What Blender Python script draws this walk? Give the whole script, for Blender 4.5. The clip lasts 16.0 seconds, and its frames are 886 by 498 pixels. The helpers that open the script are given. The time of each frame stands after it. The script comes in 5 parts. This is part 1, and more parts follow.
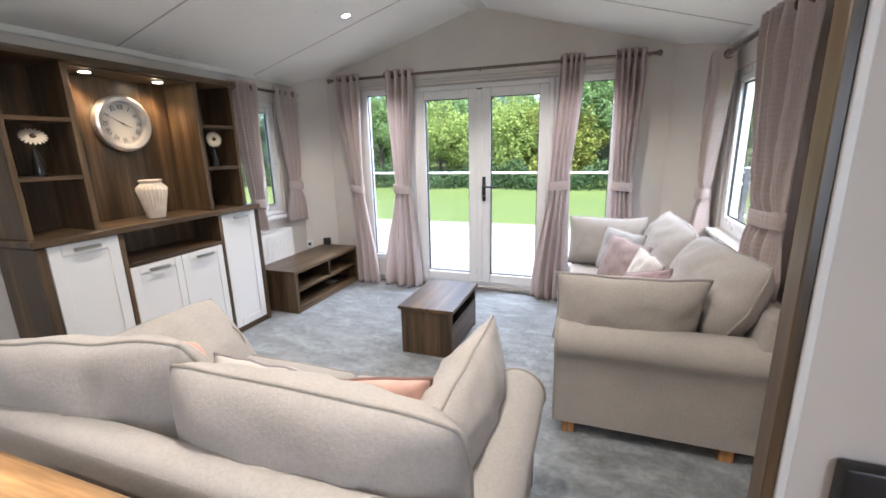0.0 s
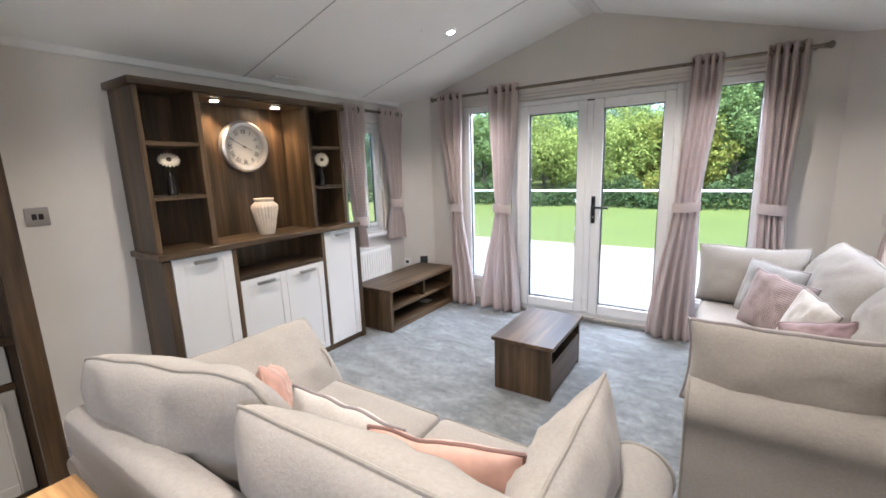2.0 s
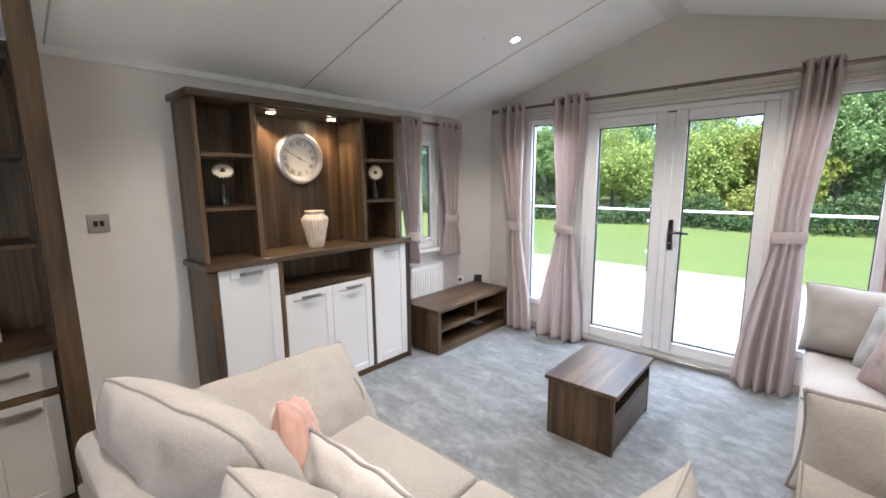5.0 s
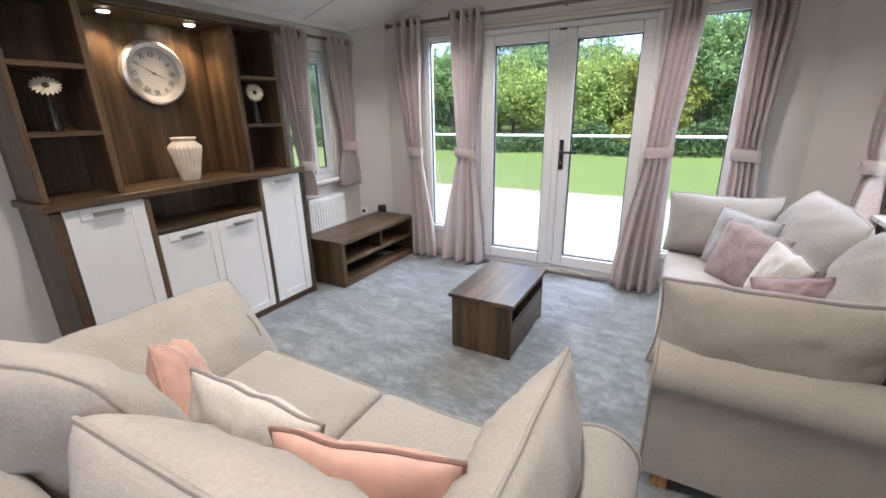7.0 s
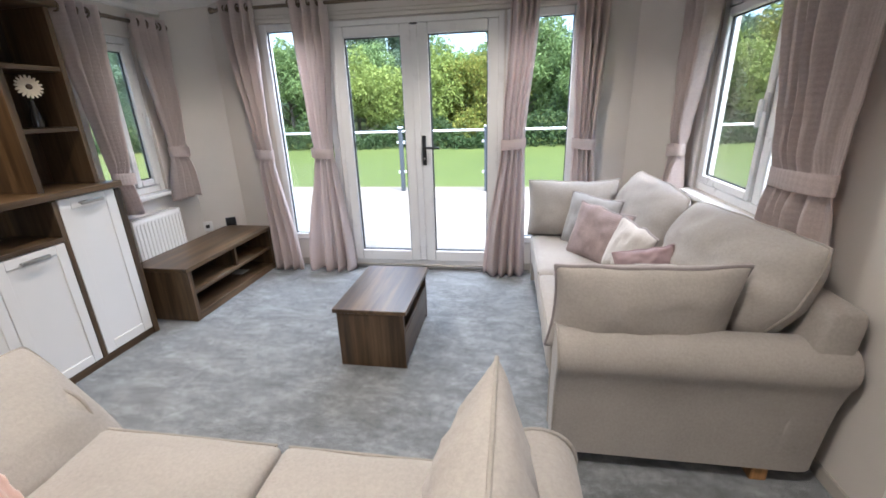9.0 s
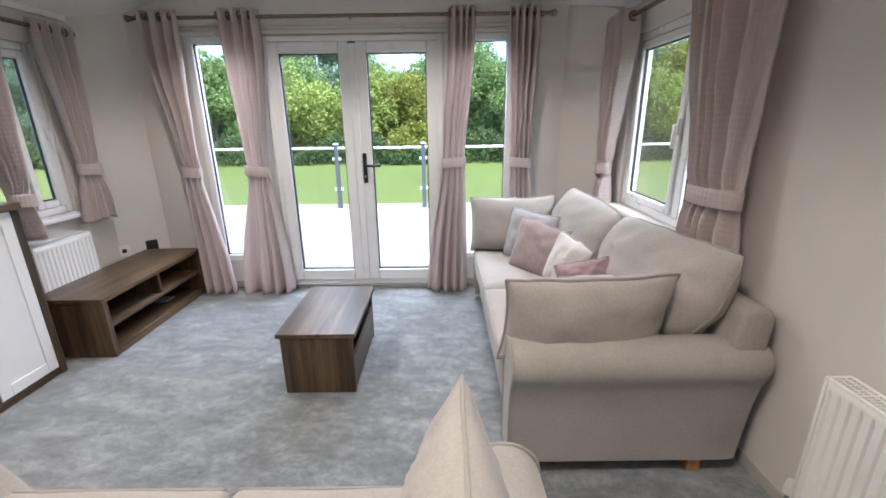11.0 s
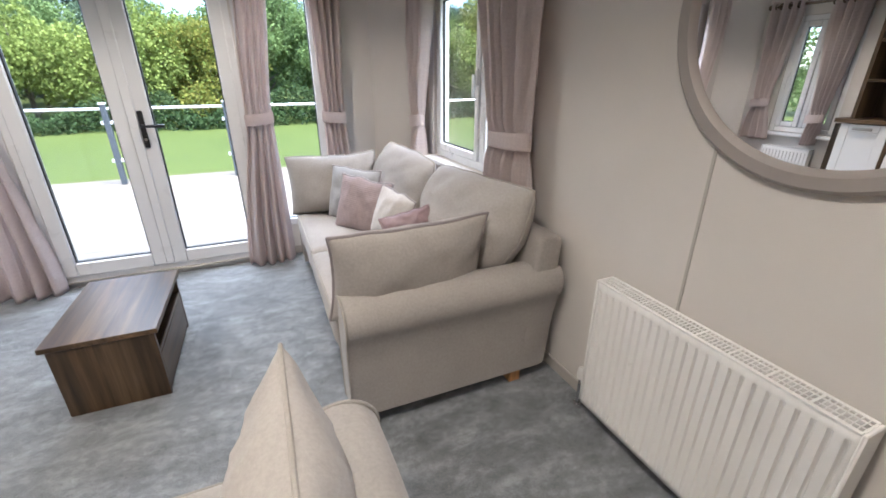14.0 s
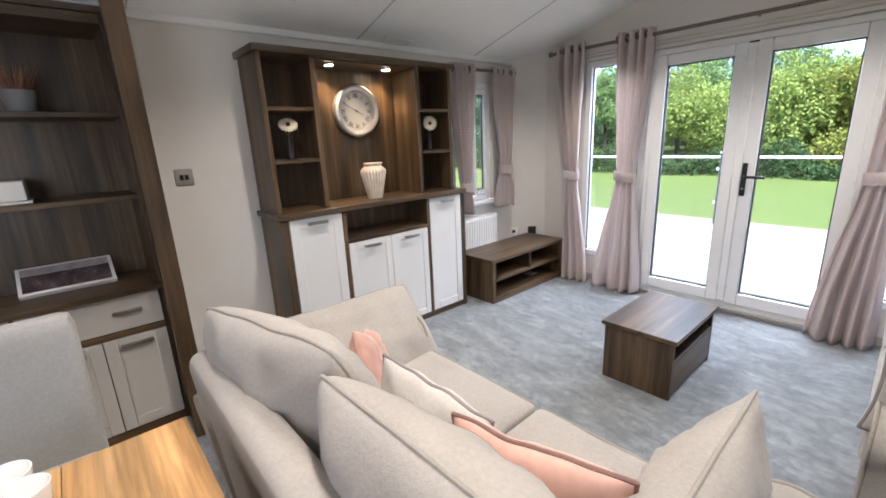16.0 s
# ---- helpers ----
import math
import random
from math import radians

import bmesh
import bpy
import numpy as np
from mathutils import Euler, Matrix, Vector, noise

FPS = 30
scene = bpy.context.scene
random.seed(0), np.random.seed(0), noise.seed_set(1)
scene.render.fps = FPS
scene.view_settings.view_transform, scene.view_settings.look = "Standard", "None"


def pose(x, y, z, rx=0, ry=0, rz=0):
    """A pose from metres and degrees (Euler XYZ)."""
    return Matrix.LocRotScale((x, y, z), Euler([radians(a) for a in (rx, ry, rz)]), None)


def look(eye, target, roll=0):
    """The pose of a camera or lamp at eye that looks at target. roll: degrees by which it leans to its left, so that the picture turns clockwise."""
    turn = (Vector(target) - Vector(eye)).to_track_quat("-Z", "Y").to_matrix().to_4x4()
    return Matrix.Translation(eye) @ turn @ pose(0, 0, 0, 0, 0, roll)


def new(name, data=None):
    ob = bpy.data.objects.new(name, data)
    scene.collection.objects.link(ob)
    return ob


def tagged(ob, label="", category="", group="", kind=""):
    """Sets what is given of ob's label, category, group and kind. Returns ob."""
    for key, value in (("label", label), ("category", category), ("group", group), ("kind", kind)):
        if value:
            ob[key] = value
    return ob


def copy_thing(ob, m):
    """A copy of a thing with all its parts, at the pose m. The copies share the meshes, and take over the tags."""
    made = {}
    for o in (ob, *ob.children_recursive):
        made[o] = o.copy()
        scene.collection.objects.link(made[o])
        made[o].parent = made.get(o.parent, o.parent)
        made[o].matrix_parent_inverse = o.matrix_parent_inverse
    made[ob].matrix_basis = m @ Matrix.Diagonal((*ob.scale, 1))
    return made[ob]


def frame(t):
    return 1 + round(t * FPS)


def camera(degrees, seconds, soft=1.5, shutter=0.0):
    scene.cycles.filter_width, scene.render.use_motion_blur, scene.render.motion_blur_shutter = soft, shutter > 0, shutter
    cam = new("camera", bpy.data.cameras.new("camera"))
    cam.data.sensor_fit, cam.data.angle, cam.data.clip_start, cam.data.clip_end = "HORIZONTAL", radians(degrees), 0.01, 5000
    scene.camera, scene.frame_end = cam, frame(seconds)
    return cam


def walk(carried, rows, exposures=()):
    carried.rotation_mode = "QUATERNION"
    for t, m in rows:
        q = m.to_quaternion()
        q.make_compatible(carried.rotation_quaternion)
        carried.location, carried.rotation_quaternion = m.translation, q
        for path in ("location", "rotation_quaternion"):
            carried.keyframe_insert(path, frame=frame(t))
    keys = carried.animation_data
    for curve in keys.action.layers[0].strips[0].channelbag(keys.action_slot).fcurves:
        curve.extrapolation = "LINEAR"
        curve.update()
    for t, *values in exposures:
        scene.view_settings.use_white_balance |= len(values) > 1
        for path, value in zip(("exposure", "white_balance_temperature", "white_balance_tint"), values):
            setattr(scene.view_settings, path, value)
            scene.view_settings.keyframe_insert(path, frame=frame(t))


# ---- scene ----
cam = camera(93.3, 16.0, soft=1.7)
PATH = [
    (0, (0.199, 0.165, 1.447), (-0.459, 1.995, 0.98), -1.3),
    (0.5, (0.195, 0.165, 1.451), (-0.485, 1.988, 0.987), -1.3),
    (1, (0.144, 0.176, 1.459), (-0.606, 1.975, 1.009), -1.6),
    (1.5, (0.111, 0.212, 1.45), (-0.78, 1.953, 1.029), -1.9),
    (2, (0.116, 0.377, 1.458), (-0.969, 2.014, 1.078), -1.9),
    (2.5, (0.075, 0.519, 1.484), (-1.193, 2.031, 1.16), -1.7),
    (3, (0.03, 0.533, 1.501), (-1.385, 1.919, 1.223), -1.3),
    (5.5, (0.027, 0.606, 1.478), (-1.228, 2.124, 1.13), -0.3),
    (6, (0.03, 0.616, 1.475), (-1.161, 2.175, 1.084), -0.2),
    (6.5, (0.022, 0.625, 1.469), (-1.1, 2.218, 1.012), -0.5),
    (7, (0.05, 0.661, 1.409), (-0.882, 2.317, 0.783), -1.1),
    (7.5, (0.069, 0.686, 1.381), (-0.708, 2.38, 0.655), -1.6),
    (8, (0.073, 0.701, 1.376), (-0.585, 2.443, 0.645), -1.8),
    (8.5, (0.032, 0.735, 1.393), (-0.453, 2.546, 0.698), -1.9),
    (9, (-0.12, 0.758, 1.408), (-0.424, 2.623, 0.753), -1.8),
    (9.5, (-0.165, 0.749, 1.421), (-0.343, 2.644, 0.807), -1.6),
    (12, (-0.181, 0.754, 1.423), (-0.13, 2.664, 0.833), -0.5),
    (12.5, (-0.18, 0.753, 1.422), (-0.035, 2.652, 0.811), -0.5),
    (13, (-0.153, 0.764, 1.399), (0.336, 2.586, 0.735), 0.2),
    (13.5, (-0.12, 0.795, 1.386), (0.669, 2.488, 0.671), 0.9),
    (14, (-0.112, 0.78, 1.373), (0.615, 2.48, 0.611), -0.1),
    (14.5, (-0.086, 0.75, 1.398), (0.129, 2.603, 0.678), -3.2),
    (15, (-0.02, 0.713, 1.409), (-0.558, 2.547, 0.819), -4.2),
    (15.5, (0.037, 0.65, 1.434), (-1.003, 2.28, 0.922), -3.5),
    (16, (0.038, 0.516, 1.436), (-1.418, 1.788, 0.925), -2.5),
]
EXPOSURES = [(0, 2.5, 5700, 13), (3, 2.45, 5700, 13), (5.5, 2.45, 5700, 13), (7, 2.25, 5700, 13), (9, 2.25, 5700, 13), (12.5, 2.25, 5700, 13), (14, 2.25, 5700, 13), (15, 2.3, 5700, 13), (16, 2.42, 5700, 13)]
SKY, SUN, UNIT_W, ROOM_W = 0.14, 3.6, 3.6, 19.5
KITCHEN_FILL_W, DOOR_FILL_W = 5.0, 100.0
walk(cam, [(t, look(eye, target, roll)) for t, eye, target, roll in PATH], EXPOSURES)

# ---- light ----
world = bpy.data.worlds.new("world")
scene.world = world
world.use_nodes = True
wn = world.node_tree.nodes
sky = wn.new("ShaderNodeTexSky")
sky.sky_type, sky.sun_disc = "NISHITA", False
sky.sun_elevation, sky.sun_rotation = radians(58), radians(143)
sky.air_density, sky.dust_density = 1.0, 1.2
wn["Background"].inputs[1].default_value = SKY
world.node_tree.links.new(sky.outputs[0], wn["Background"].inputs[0])
sun = new("sun", bpy.data.lights.new("sun", "SUN"))
sun.data.energy, sun.data.angle, sun.data.color = SUN, radians(50), (1.0, 0.96, 0.9)
sun.matrix_world = look((0, 0, 30), (-3.2, 4.2, 21.6))

# ---- materials ----
def mat_base(name, rough=0.6, metal=0.0):
    m = bpy.data.materials.new(name)
    m.use_nodes = True
    b = m.node_tree.nodes["Principled BSDF"]
    b.inputs["Roughness"].default_value = rough
    b.inputs["Metallic"].default_value = metal
    return m, m.node_tree, b


def nd(nt, kind, **inputs):
    n = nt.nodes.new(kind)
    for k, v in inputs.items():
        n.inputs[k.replace("_", " ")].default_value = v
    return n


def coords(nt, scale=(1, 1, 1), rand=False):
    tc = nt.nodes.new("ShaderNodeTexCoord")
    mp = nt.nodes.new("ShaderNodeMapping")
    mp.inputs["Scale"].default_value = scale
    nt.links.new(tc.outputs["Object"], mp.inputs[0])
    if rand:
        oi = nt.nodes.new("ShaderNodeObjectInfo")
        mul = nt.nodes.new("ShaderNodeVectorMath")
        mul.operation = "SCALE"
        mul.inputs[0].default_value = (3.7, 5.1, 2.9)
        nt.links.new(oi.outputs["Random"], mul.inputs["Scale"])
        nt.links.new(mul.outputs[0], mp.inputs["Location"])
    return mp.outputs[0]


def noise_tex(nt, vec, scale, detail=4.0, rough=0.55):
    n = nt.nodes.new("ShaderNodeTexNoise")
    n.inputs["Scale"].default_value, n.inputs["Detail"].default_value, n.inputs["Roughness"].default_value = scale, detail, rough
    nt.links.new(vec, n.inputs["Vector"])
    return n.outputs["Fac"]


def ramp(nt, fac, stops):
    r = nt.nodes.new("ShaderNodeValToRGB")
    el = r.color_ramp.elements
    while len(el) < len(stops):
        el.new(0.5)
    for e, (p, c) in zip(el, stops):
        e.position, e.color = p, (*c, 1)
    nt.links.new(fac, r.inputs[0])
    return r.outputs[0]


def bump(nt, b, height, strength, dist=0.01):
    n = nt.nodes.new("ShaderNodeBump")
    n.inputs["Strength"].default_value, n.inputs["Distance"].default_value = strength, dist
    nt.links.new(height, n.inputs["Height"])
    nt.links.new(n.outputs[0], b.inputs["Normal"])


def mixed(nt, a, b, fac, mode="MIX"):
    m = nt.nodes.new("ShaderNodeMix")
    m.data_type, m.blend_type = "RGBA", mode
    if isinstance(fac, float):
        m.inputs[0].default_value = fac
    else:
        nt.links.new(fac, m.inputs[0])
    for s, v in ((6, a), (7, b)):
        if isinstance(v, tuple):
            m.inputs[s].default_value = (*v, 1)
        else:
            nt.links.new(v, m.inputs[s])
    return m.outputs[2]


def math_node(nt, op, a, b):
    m = nt.nodes.new("ShaderNodeMath")
    m.operation = op
    for s, v in ((0, a), (1, b)):
        if isinstance(v, (int, float)):
            m.inputs[s].default_value = v
        else:
            nt.links.new(v, m.inputs[s])
    return m.outputs[0]


def scaled(c, k):
    return tuple(v * k for v in c)


def plain(name, col, rough=0.5, metal=0.0, vary=0.06, scale=6.0, relief=0.0, fine=250.0, coat=0.0):
    """A surface with faint large stains and a fine grain."""
    m, nt, b = mat_base(name, rough, metal)
    v = coords(nt)
    big = noise_tex(nt, v, scale, 5)
    nt.links.new(ramp(nt, big, [(0.3, scaled(col, 1 - vary)), (0.7, scaled(col, 1 + vary))]), b.inputs["Base Color"])
    rr = nt.nodes.new("ShaderNodeMapRange")
    rr.inputs[3].default_value, rr.inputs[4].default_value = max(rough - 0.06, 0.02), min(rough + 0.08, 1)
    nt.links.new(noise_tex(nt, v, scale * 2.3, 3), rr.inputs[0])
    nt.links.new(rr.outputs[0], b.inputs["Roughness"])
    if relief:
        bump(nt, b, noise_tex(nt, v, fine, 3), relief, 0.002)
    if coat:
        b.inputs["Coat Weight"].default_value = coat
    return m


def wood(name, axis, dark, mid, light, rough=0.34):
    """Wood-grain foil with the grain along an axis (0, 1, 2)."""
    m, nt, b = mat_base(name, rough)
    s = [9.0, 9.0, 9.0]
    s[axis] = 0.7
    v = coords(nt, tuple(s), rand=True)
    grain = noise_tex(nt, v, 1.6, 7, 0.62)
    s2 = [60.0, 60.0, 60.0]
    s2[axis] = 2.2
    fine = noise_tex(nt, coords(nt, tuple(s2), rand=True), 1.0, 4, 0.6)
    s3 = [6.0, 6.0, 6.0]
    s3[axis] = 0.5
    patch = noise_tex(nt, coords(nt, tuple(s3), rand=True), 1.3, 3, 0.5)
    base = ramp(nt, grain, [(0.36, dark), (0.5, mid), (0.66, light)])
    col = mixed(nt, base, ramp(nt, patch, [(0.3, scaled(dark, 1.0)), (0.75, scaled(light, 1.05))]), 0.5)
    col = mixed(nt, col, ramp(nt, fine, [(0.3, (0.48, 0.46, 0.44)), (0.6, (1.06, 1.06, 1.06))]), 0.85, "MULTIPLY")
    # boards of differing tone side by side
    sep = nt.nodes.new("ShaderNodeSeparateXYZ")
    nt.links.new(coords(nt, rand=True), sep.inputs[0])
    across = [sep.outputs[k] for k in range(3) if k != axis]
    board = math_node(nt, "FLOOR", math_node(nt, "DIVIDE", math_node(nt, "ADD", across[0], across[1]), 0.085), 0.0)
    white = nt.nodes.new("ShaderNodeTexWhiteNoise")
    white.noise_dimensions = "1D"
    nt.links.new(board, white.inputs["W"])
    tone = ramp(nt, white.outputs["Value"], [(0.0, (0.66, 0.66, 0.68)), (0.5, (1.0, 1.0, 1.0)), (1.0, (1.34, 1.28, 1.18))])
    col = mixed(nt, col, tone, 0.8, "MULTIPLY")
    nt.links.new(col, b.inputs["Base Color"])
    rr = nt.nodes.new("ShaderNodeMapRange")
    rr.inputs[3].default_value, rr.inputs[4].default_value = rough - 0.08, rough + 0.14
    nt.links.new(fine, rr.inputs[0])
    nt.links.new(rr.outputs[0], b.inputs["Roughness"])
    bump(nt, b, fine, 0.12, 0.002)
    return m


def fabric(name, col, weave=800.0, vary=0.13, relief=0.5, sheen=0.15, rough=0.9):
    m, nt, b = mat_base(name, rough)
    v = coords(nt, rand=True)
    big = noise_tex(nt, v, 4.0, 5)
    mott = noise_tex(nt, v, 95.0, 4, 0.7)
    thread = noise_tex(nt, coords(nt, (1, 1, 0.35), rand=True), weave * 0.5, 2, 0.6)
    c = mixed(nt, ramp(nt, big, [(0.3, scaled(col, 1 - vary)), (0.7, scaled(col, 1 + vary))]),
              ramp(nt, mott, [(0.25, scaled(col, 0.74)), (0.75, scaled(col, 1.16))]), 0.5)
    nt.links.new(c, b.inputs["Base Color"])
    b.inputs["Sheen Weight"].default_value = sheen
    b.inputs["Sheen Roughness"].default_value = 0.5
    b.inputs["Specular IOR Level"].default_value = 0.2
    h = math_node(nt, "ADD", math_node(nt, "MULTIPLY", thread, 0.4), mott)
    bump(nt, b, h, relief, 0.003)
    return m


def velvet(name, col):
    m, nt, b = mat_base(name, 0.55)
    v = coords(nt, rand=True)
    big = noise_tex(nt, v, 12.0, 4)
    nt.links.new(ramp(nt, big, [(0.3, scaled(col, 0.82)), (0.7, scaled(col, 1.15))]), b.inputs["Base Color"])
    b.inputs["Sheen Weight"].default_value = 0.6
    b.inputs["Sheen Roughness"].default_value = 0.3
    bump(nt, b, noise_tex(nt, v, 400.0, 2), 0.15, 0.002)
    return m


def ribbed_fabric(name, col, axis=2, per=85.0):
    m, nt, b = mat_base(name, 0.85)
    v = coords(nt)
    sep = nt.nodes.new("ShaderNodeSeparateXYZ")
    nt.links.new(v, sep.inputs[0])
    wave = math_node(nt, "SINE", math_node(nt, "MULTIPLY", sep.outputs[axis], per * 6.283), 0.0)
    dots = math_node(nt, "SINE", math_node(nt, "MULTIPLY", sep.outputs[0], per * 6.283), 0.0)
    both = math_node(nt, "MULTIPLY", math_node(nt, "ADD", wave, 1.0), math_node(nt, "ADD", dots, 1.4))
    big = noise_tex(nt, v, 40.0, 4)
    nt.links.new(mixed(nt, ramp(nt, big, [(0.3, scaled(col, 0.9)), (0.7, scaled(col, 1.1))]), scaled(col, 0.8),
                       math_node(nt, "MULTIPLY", both, 0.09)), b.inputs["Base Color"])
    bump(nt, b, both, 0.3, 0.002)
    return m


def curtain_cloth(name, col):
    """Woven curtain cloth with a raised trellis pattern."""
    m, nt, b = mat_base(name, 0.72)
    uv = nt.nodes.new("ShaderNodeUVMap")
    uv.uv_map = "UVMap"
    sep = nt.nodes.new("ShaderNodeSeparateXYZ")
    nt.links.new(uv.outputs[0], sep.inputs[0])
    k = 2 * math.pi / 0.052
    a = math_node(nt, "SINE", math_node(nt, "MULTIPLY", math_node(nt, "ADD", sep.outputs[0], sep.outputs[1]), k), 0.0)
    c = math_node(nt, "SINE", math_node(nt, "MULTIPLY", math_node(nt, "SUBTRACT", sep.outputs[0], sep.outputs[1]), k), 0.0)
    trellis = math_node(nt, "MULTIPLY", a, c)
    v = coords(nt)
    mott = noise_tex(nt, v, 160.0, 4, 0.7)
    colour = mixed(nt, ramp(nt, mott, [(0.25, scaled(col, 0.86)), (0.75, scaled(col, 1.1))]),
                   scaled(col, 1.22), math_node(nt, "MULTIPLY", math_node(nt, "GREATER_THAN", trellis, 0.25), 0.07))
    nt.links.new(colour, b.inputs["Base Color"])
    b.inputs["Sheen Weight"].default_value = 0.2
    h = math_node(nt, "ADD", math_node(nt, "MULTIPLY", trellis, 0.7), mott)
    bump(nt, b, h, 0.5, 0.005)
    tr = nt.nodes.new("ShaderNodeBsdfTranslucent")
    nt.links.new(colour, tr.inputs[0])
    mx = nt.nodes.new("ShaderNodeMixShader")
    mx.inputs[0].default_value = 0.5
    nt.links.new(b.outputs[0], mx.inputs[1])
    nt.links.new(tr.outputs[0], mx.inputs[2])
    nt.links.new(mx.outputs[0], nt.nodes["Material Output"].inputs[0])
    return m


def carpet_mat():
    m, nt, b = mat_base("carpet_pile", 0.95)
    v = coords(nt)
    warp = nt.nodes.new("ShaderNodeMapping")
    warp.inputs["Rotation"].default_value = (0, 0, 0.5)
    warp.inputs["Scale"].default_value = (1.0, 1.9, 1.0)
    nt.links.new(v, warp.inputs[0])
    brushed = noise_tex(nt, warp.outputs[0], 5.0, 8, 0.68)
    tread = noise_tex(nt, v, 24.0, 5, 0.7)
    tuft = noise_tex(nt, v, 210.0, 3, 0.7)
    pile = math_node(nt, "ADD", math_node(nt, "MULTIPLY", brushed, 0.65), math_node(nt, "MULTIPLY", tread, 0.35))
    c = ramp(nt, pile, [(0.36, (0.12, 0.127, 0.134)), (0.5, (0.195, 0.207, 0.218)), (0.63, (0.32, 0.343, 0.362))])
    c = mixed(nt, c, ramp(nt, tuft, [(0.28, (0.3, 0.3, 0.31)), (0.62, (1.2, 1.2, 1.2))]), 0.7, "MULTIPLY")
    nt.links.new(c, b.inputs["Base Color"])
    b.inputs["Sheen Weight"].default_value = 0.35
    b.inputs["Sheen Roughness"].default_value = 0.45
    b.inputs["Specular IOR Level"].default_value = 0.1
    bump(nt, b, math_node(nt, "ADD", tuft, math_node(nt, "MULTIPLY", pile, 1.5)), 0.7, 0.008)
    return m


def glass_mat(name, tint=(0.96, 0.99, 0.98)):
    m = bpy.data.materials.new(name)
    m.use_nodes = True
    nt = m.node_tree
    nt.nodes.remove(nt.nodes["Principled BSDF"])
    t = nd(nt, "ShaderNodeBsdfTransparent", Color=(*tint, 1))
    g = nd(nt, "ShaderNodeBsdfGlossy", Roughness=0.01)
    f = nd(nt, "ShaderNodeLayerWeight", Blend=0.12)
    mx = nt.nodes.new("ShaderNodeMixShader")
    for a, o in ((f.outputs["Facing"], 0), (t.outputs[0], 1), (g.outputs[0], 2)):
        nt.links.new(a, mx.inputs[o])
    nt.links.new(mx.outputs[0], nt.nodes["Material Output"].inputs[0])
    return m


def glow(name, col, strength):
    m, nt, b = mat_base(name)
    b.inputs["Base Color"].default_value = (*col, 1)
    b.inputs["Emission Color"].default_value = (*col, 1)
    b.inputs["Emission Strength"].default_value = strength
    return m


def leafy(name, cols, rough=0.8):
    m, nt, b = mat_base(name, rough)
    b.inputs["Specular IOR Level"].default_value = 0.2
    geo = nt.nodes.new("ShaderNodeNewGeometry")
    oi = nt.nodes.new("ShaderNodeObjectInfo")
    f = math_node(nt, "ADD", math_node(nt, "MULTIPLY", geo.outputs["Random Per Island"], 0.75), math_node(nt, "MULTIPLY", oi.outputs["Random"], 0.25))
    c = ramp(nt, f, [(i / (len(cols) - 1), k) for i, k in enumerate(cols)])
    nt.links.new(c, b.inputs["Base Color"])
    tr = nt.nodes.new("ShaderNodeBsdfTranslucent")
    nt.links.new(c, tr.inputs[0])
    mx = nt.nodes.new("ShaderNodeMixShader")
    mx.inputs[0].default_value = 0.3
    nt.links.new(b.outputs[0], mx.inputs[1])
    nt.links.new(tr.outputs[0], mx.inputs[2])
    nt.links.new(mx.outputs[0], nt.nodes["Material Output"].inputs[0])
    return m


WD, WM, WL = (0.018, 0.0105, 0.005), (0.077, 0.047, 0.023), (0.185, 0.120, 0.064)
M_WOOD = [wood("wood_foil_" + "xyz"[a], a, WD, WM, WL) for a in range(3)]
M_OAK = wood("oak_tabletop", 0, (0.12, 0.055, 0.02), (0.36, 0.195, 0.075), (0.66, 0.43, 0.21), 0.38)
M_FOOT = wood("beech_foot", 2, (0.3, 0.14, 0.05), (0.4, 0.2, 0.08), (0.46, 0.26, 0.11), 0.4)
M_WALL = plain("greige_wallboard", (0.63, 0.592, 0.548), 0.7, vary=0.04, scale=2.0, relief=0.25, fine=380)
M_CEIL = plain("white_ceiling_board", (0.86, 0.85, 0.83), 0.6, vary=0.02, scale=2.0, relief=0.08, fine=300)
M_TRIM = plain("ceiling_trim_white", (0.76, 0.75, 0.73), 0.45, vary=0.03)
M_SKIRT = plain("skirting_greige", (0.42, 0.39, 0.35), 0.5, vary=0.05)
M_SEAMC = plain("joint_shadow_grey", (0.45, 0.44, 0.43), 0.6)
M_PVC = plain("white_upvc", (0.72, 0.715, 0.71), 0.28, vary=0.02, scale=3.0)
M_GASKET = plain("black_gasket", (0.02, 0.02, 0.02), 0.6)
M_DOOR = plain("soft_white_cabinet_door", (0.70, 0.69, 0.675), 0.38, vary=0.02, scale=3.0)
M_GREY_LACQ = plain("pale_grey_lacquer", (0.56, 0.55, 0.52), 0.35, vary=0.02)
M_GROOVE = plain("groove_grey", (0.36, 0.36, 0.36), 0.5)
M_STEEL = plain("brushed_nickel", (0.45, 0.43, 0.40), 0.3, 1.0, 0.05, 30.0, 0.1, 600)
M_POLE = plain("antique_nickel_pole", (0.20, 0.165, 0.13), 0.28, 1.0, 0.05, 30.0, 0.1, 600)
M_CHROME = plain("polished_chrome", (0.75, 0.75, 0.75), 0.12, 1.0, 0.03)
M_BLACK = plain("black_handle_paint", (0.012, 0.012, 0.013), 0.32)
M_SOFA = fabric("oatmeal_chenille", (0.352, 0.325, 0.298))
M_SOFA_PIPE = fabric("oatmeal_piping", (0.31, 0.285, 0.255), relief=0.2)
M_PINKV = velvet("blush_velvet", (0.56, 0.34, 0.275))
M_PINKD = velvet("blush_velvet_dark_piping", (0.22, 0.12, 0.10))
M_LIGHTC = fabric("pale_linen", (0.56, 0.53, 0.50), relief=0.25)
M_GREYC = fabric("silver_grey_weave", (0.33, 0.325, 0.32), relief=0.3)
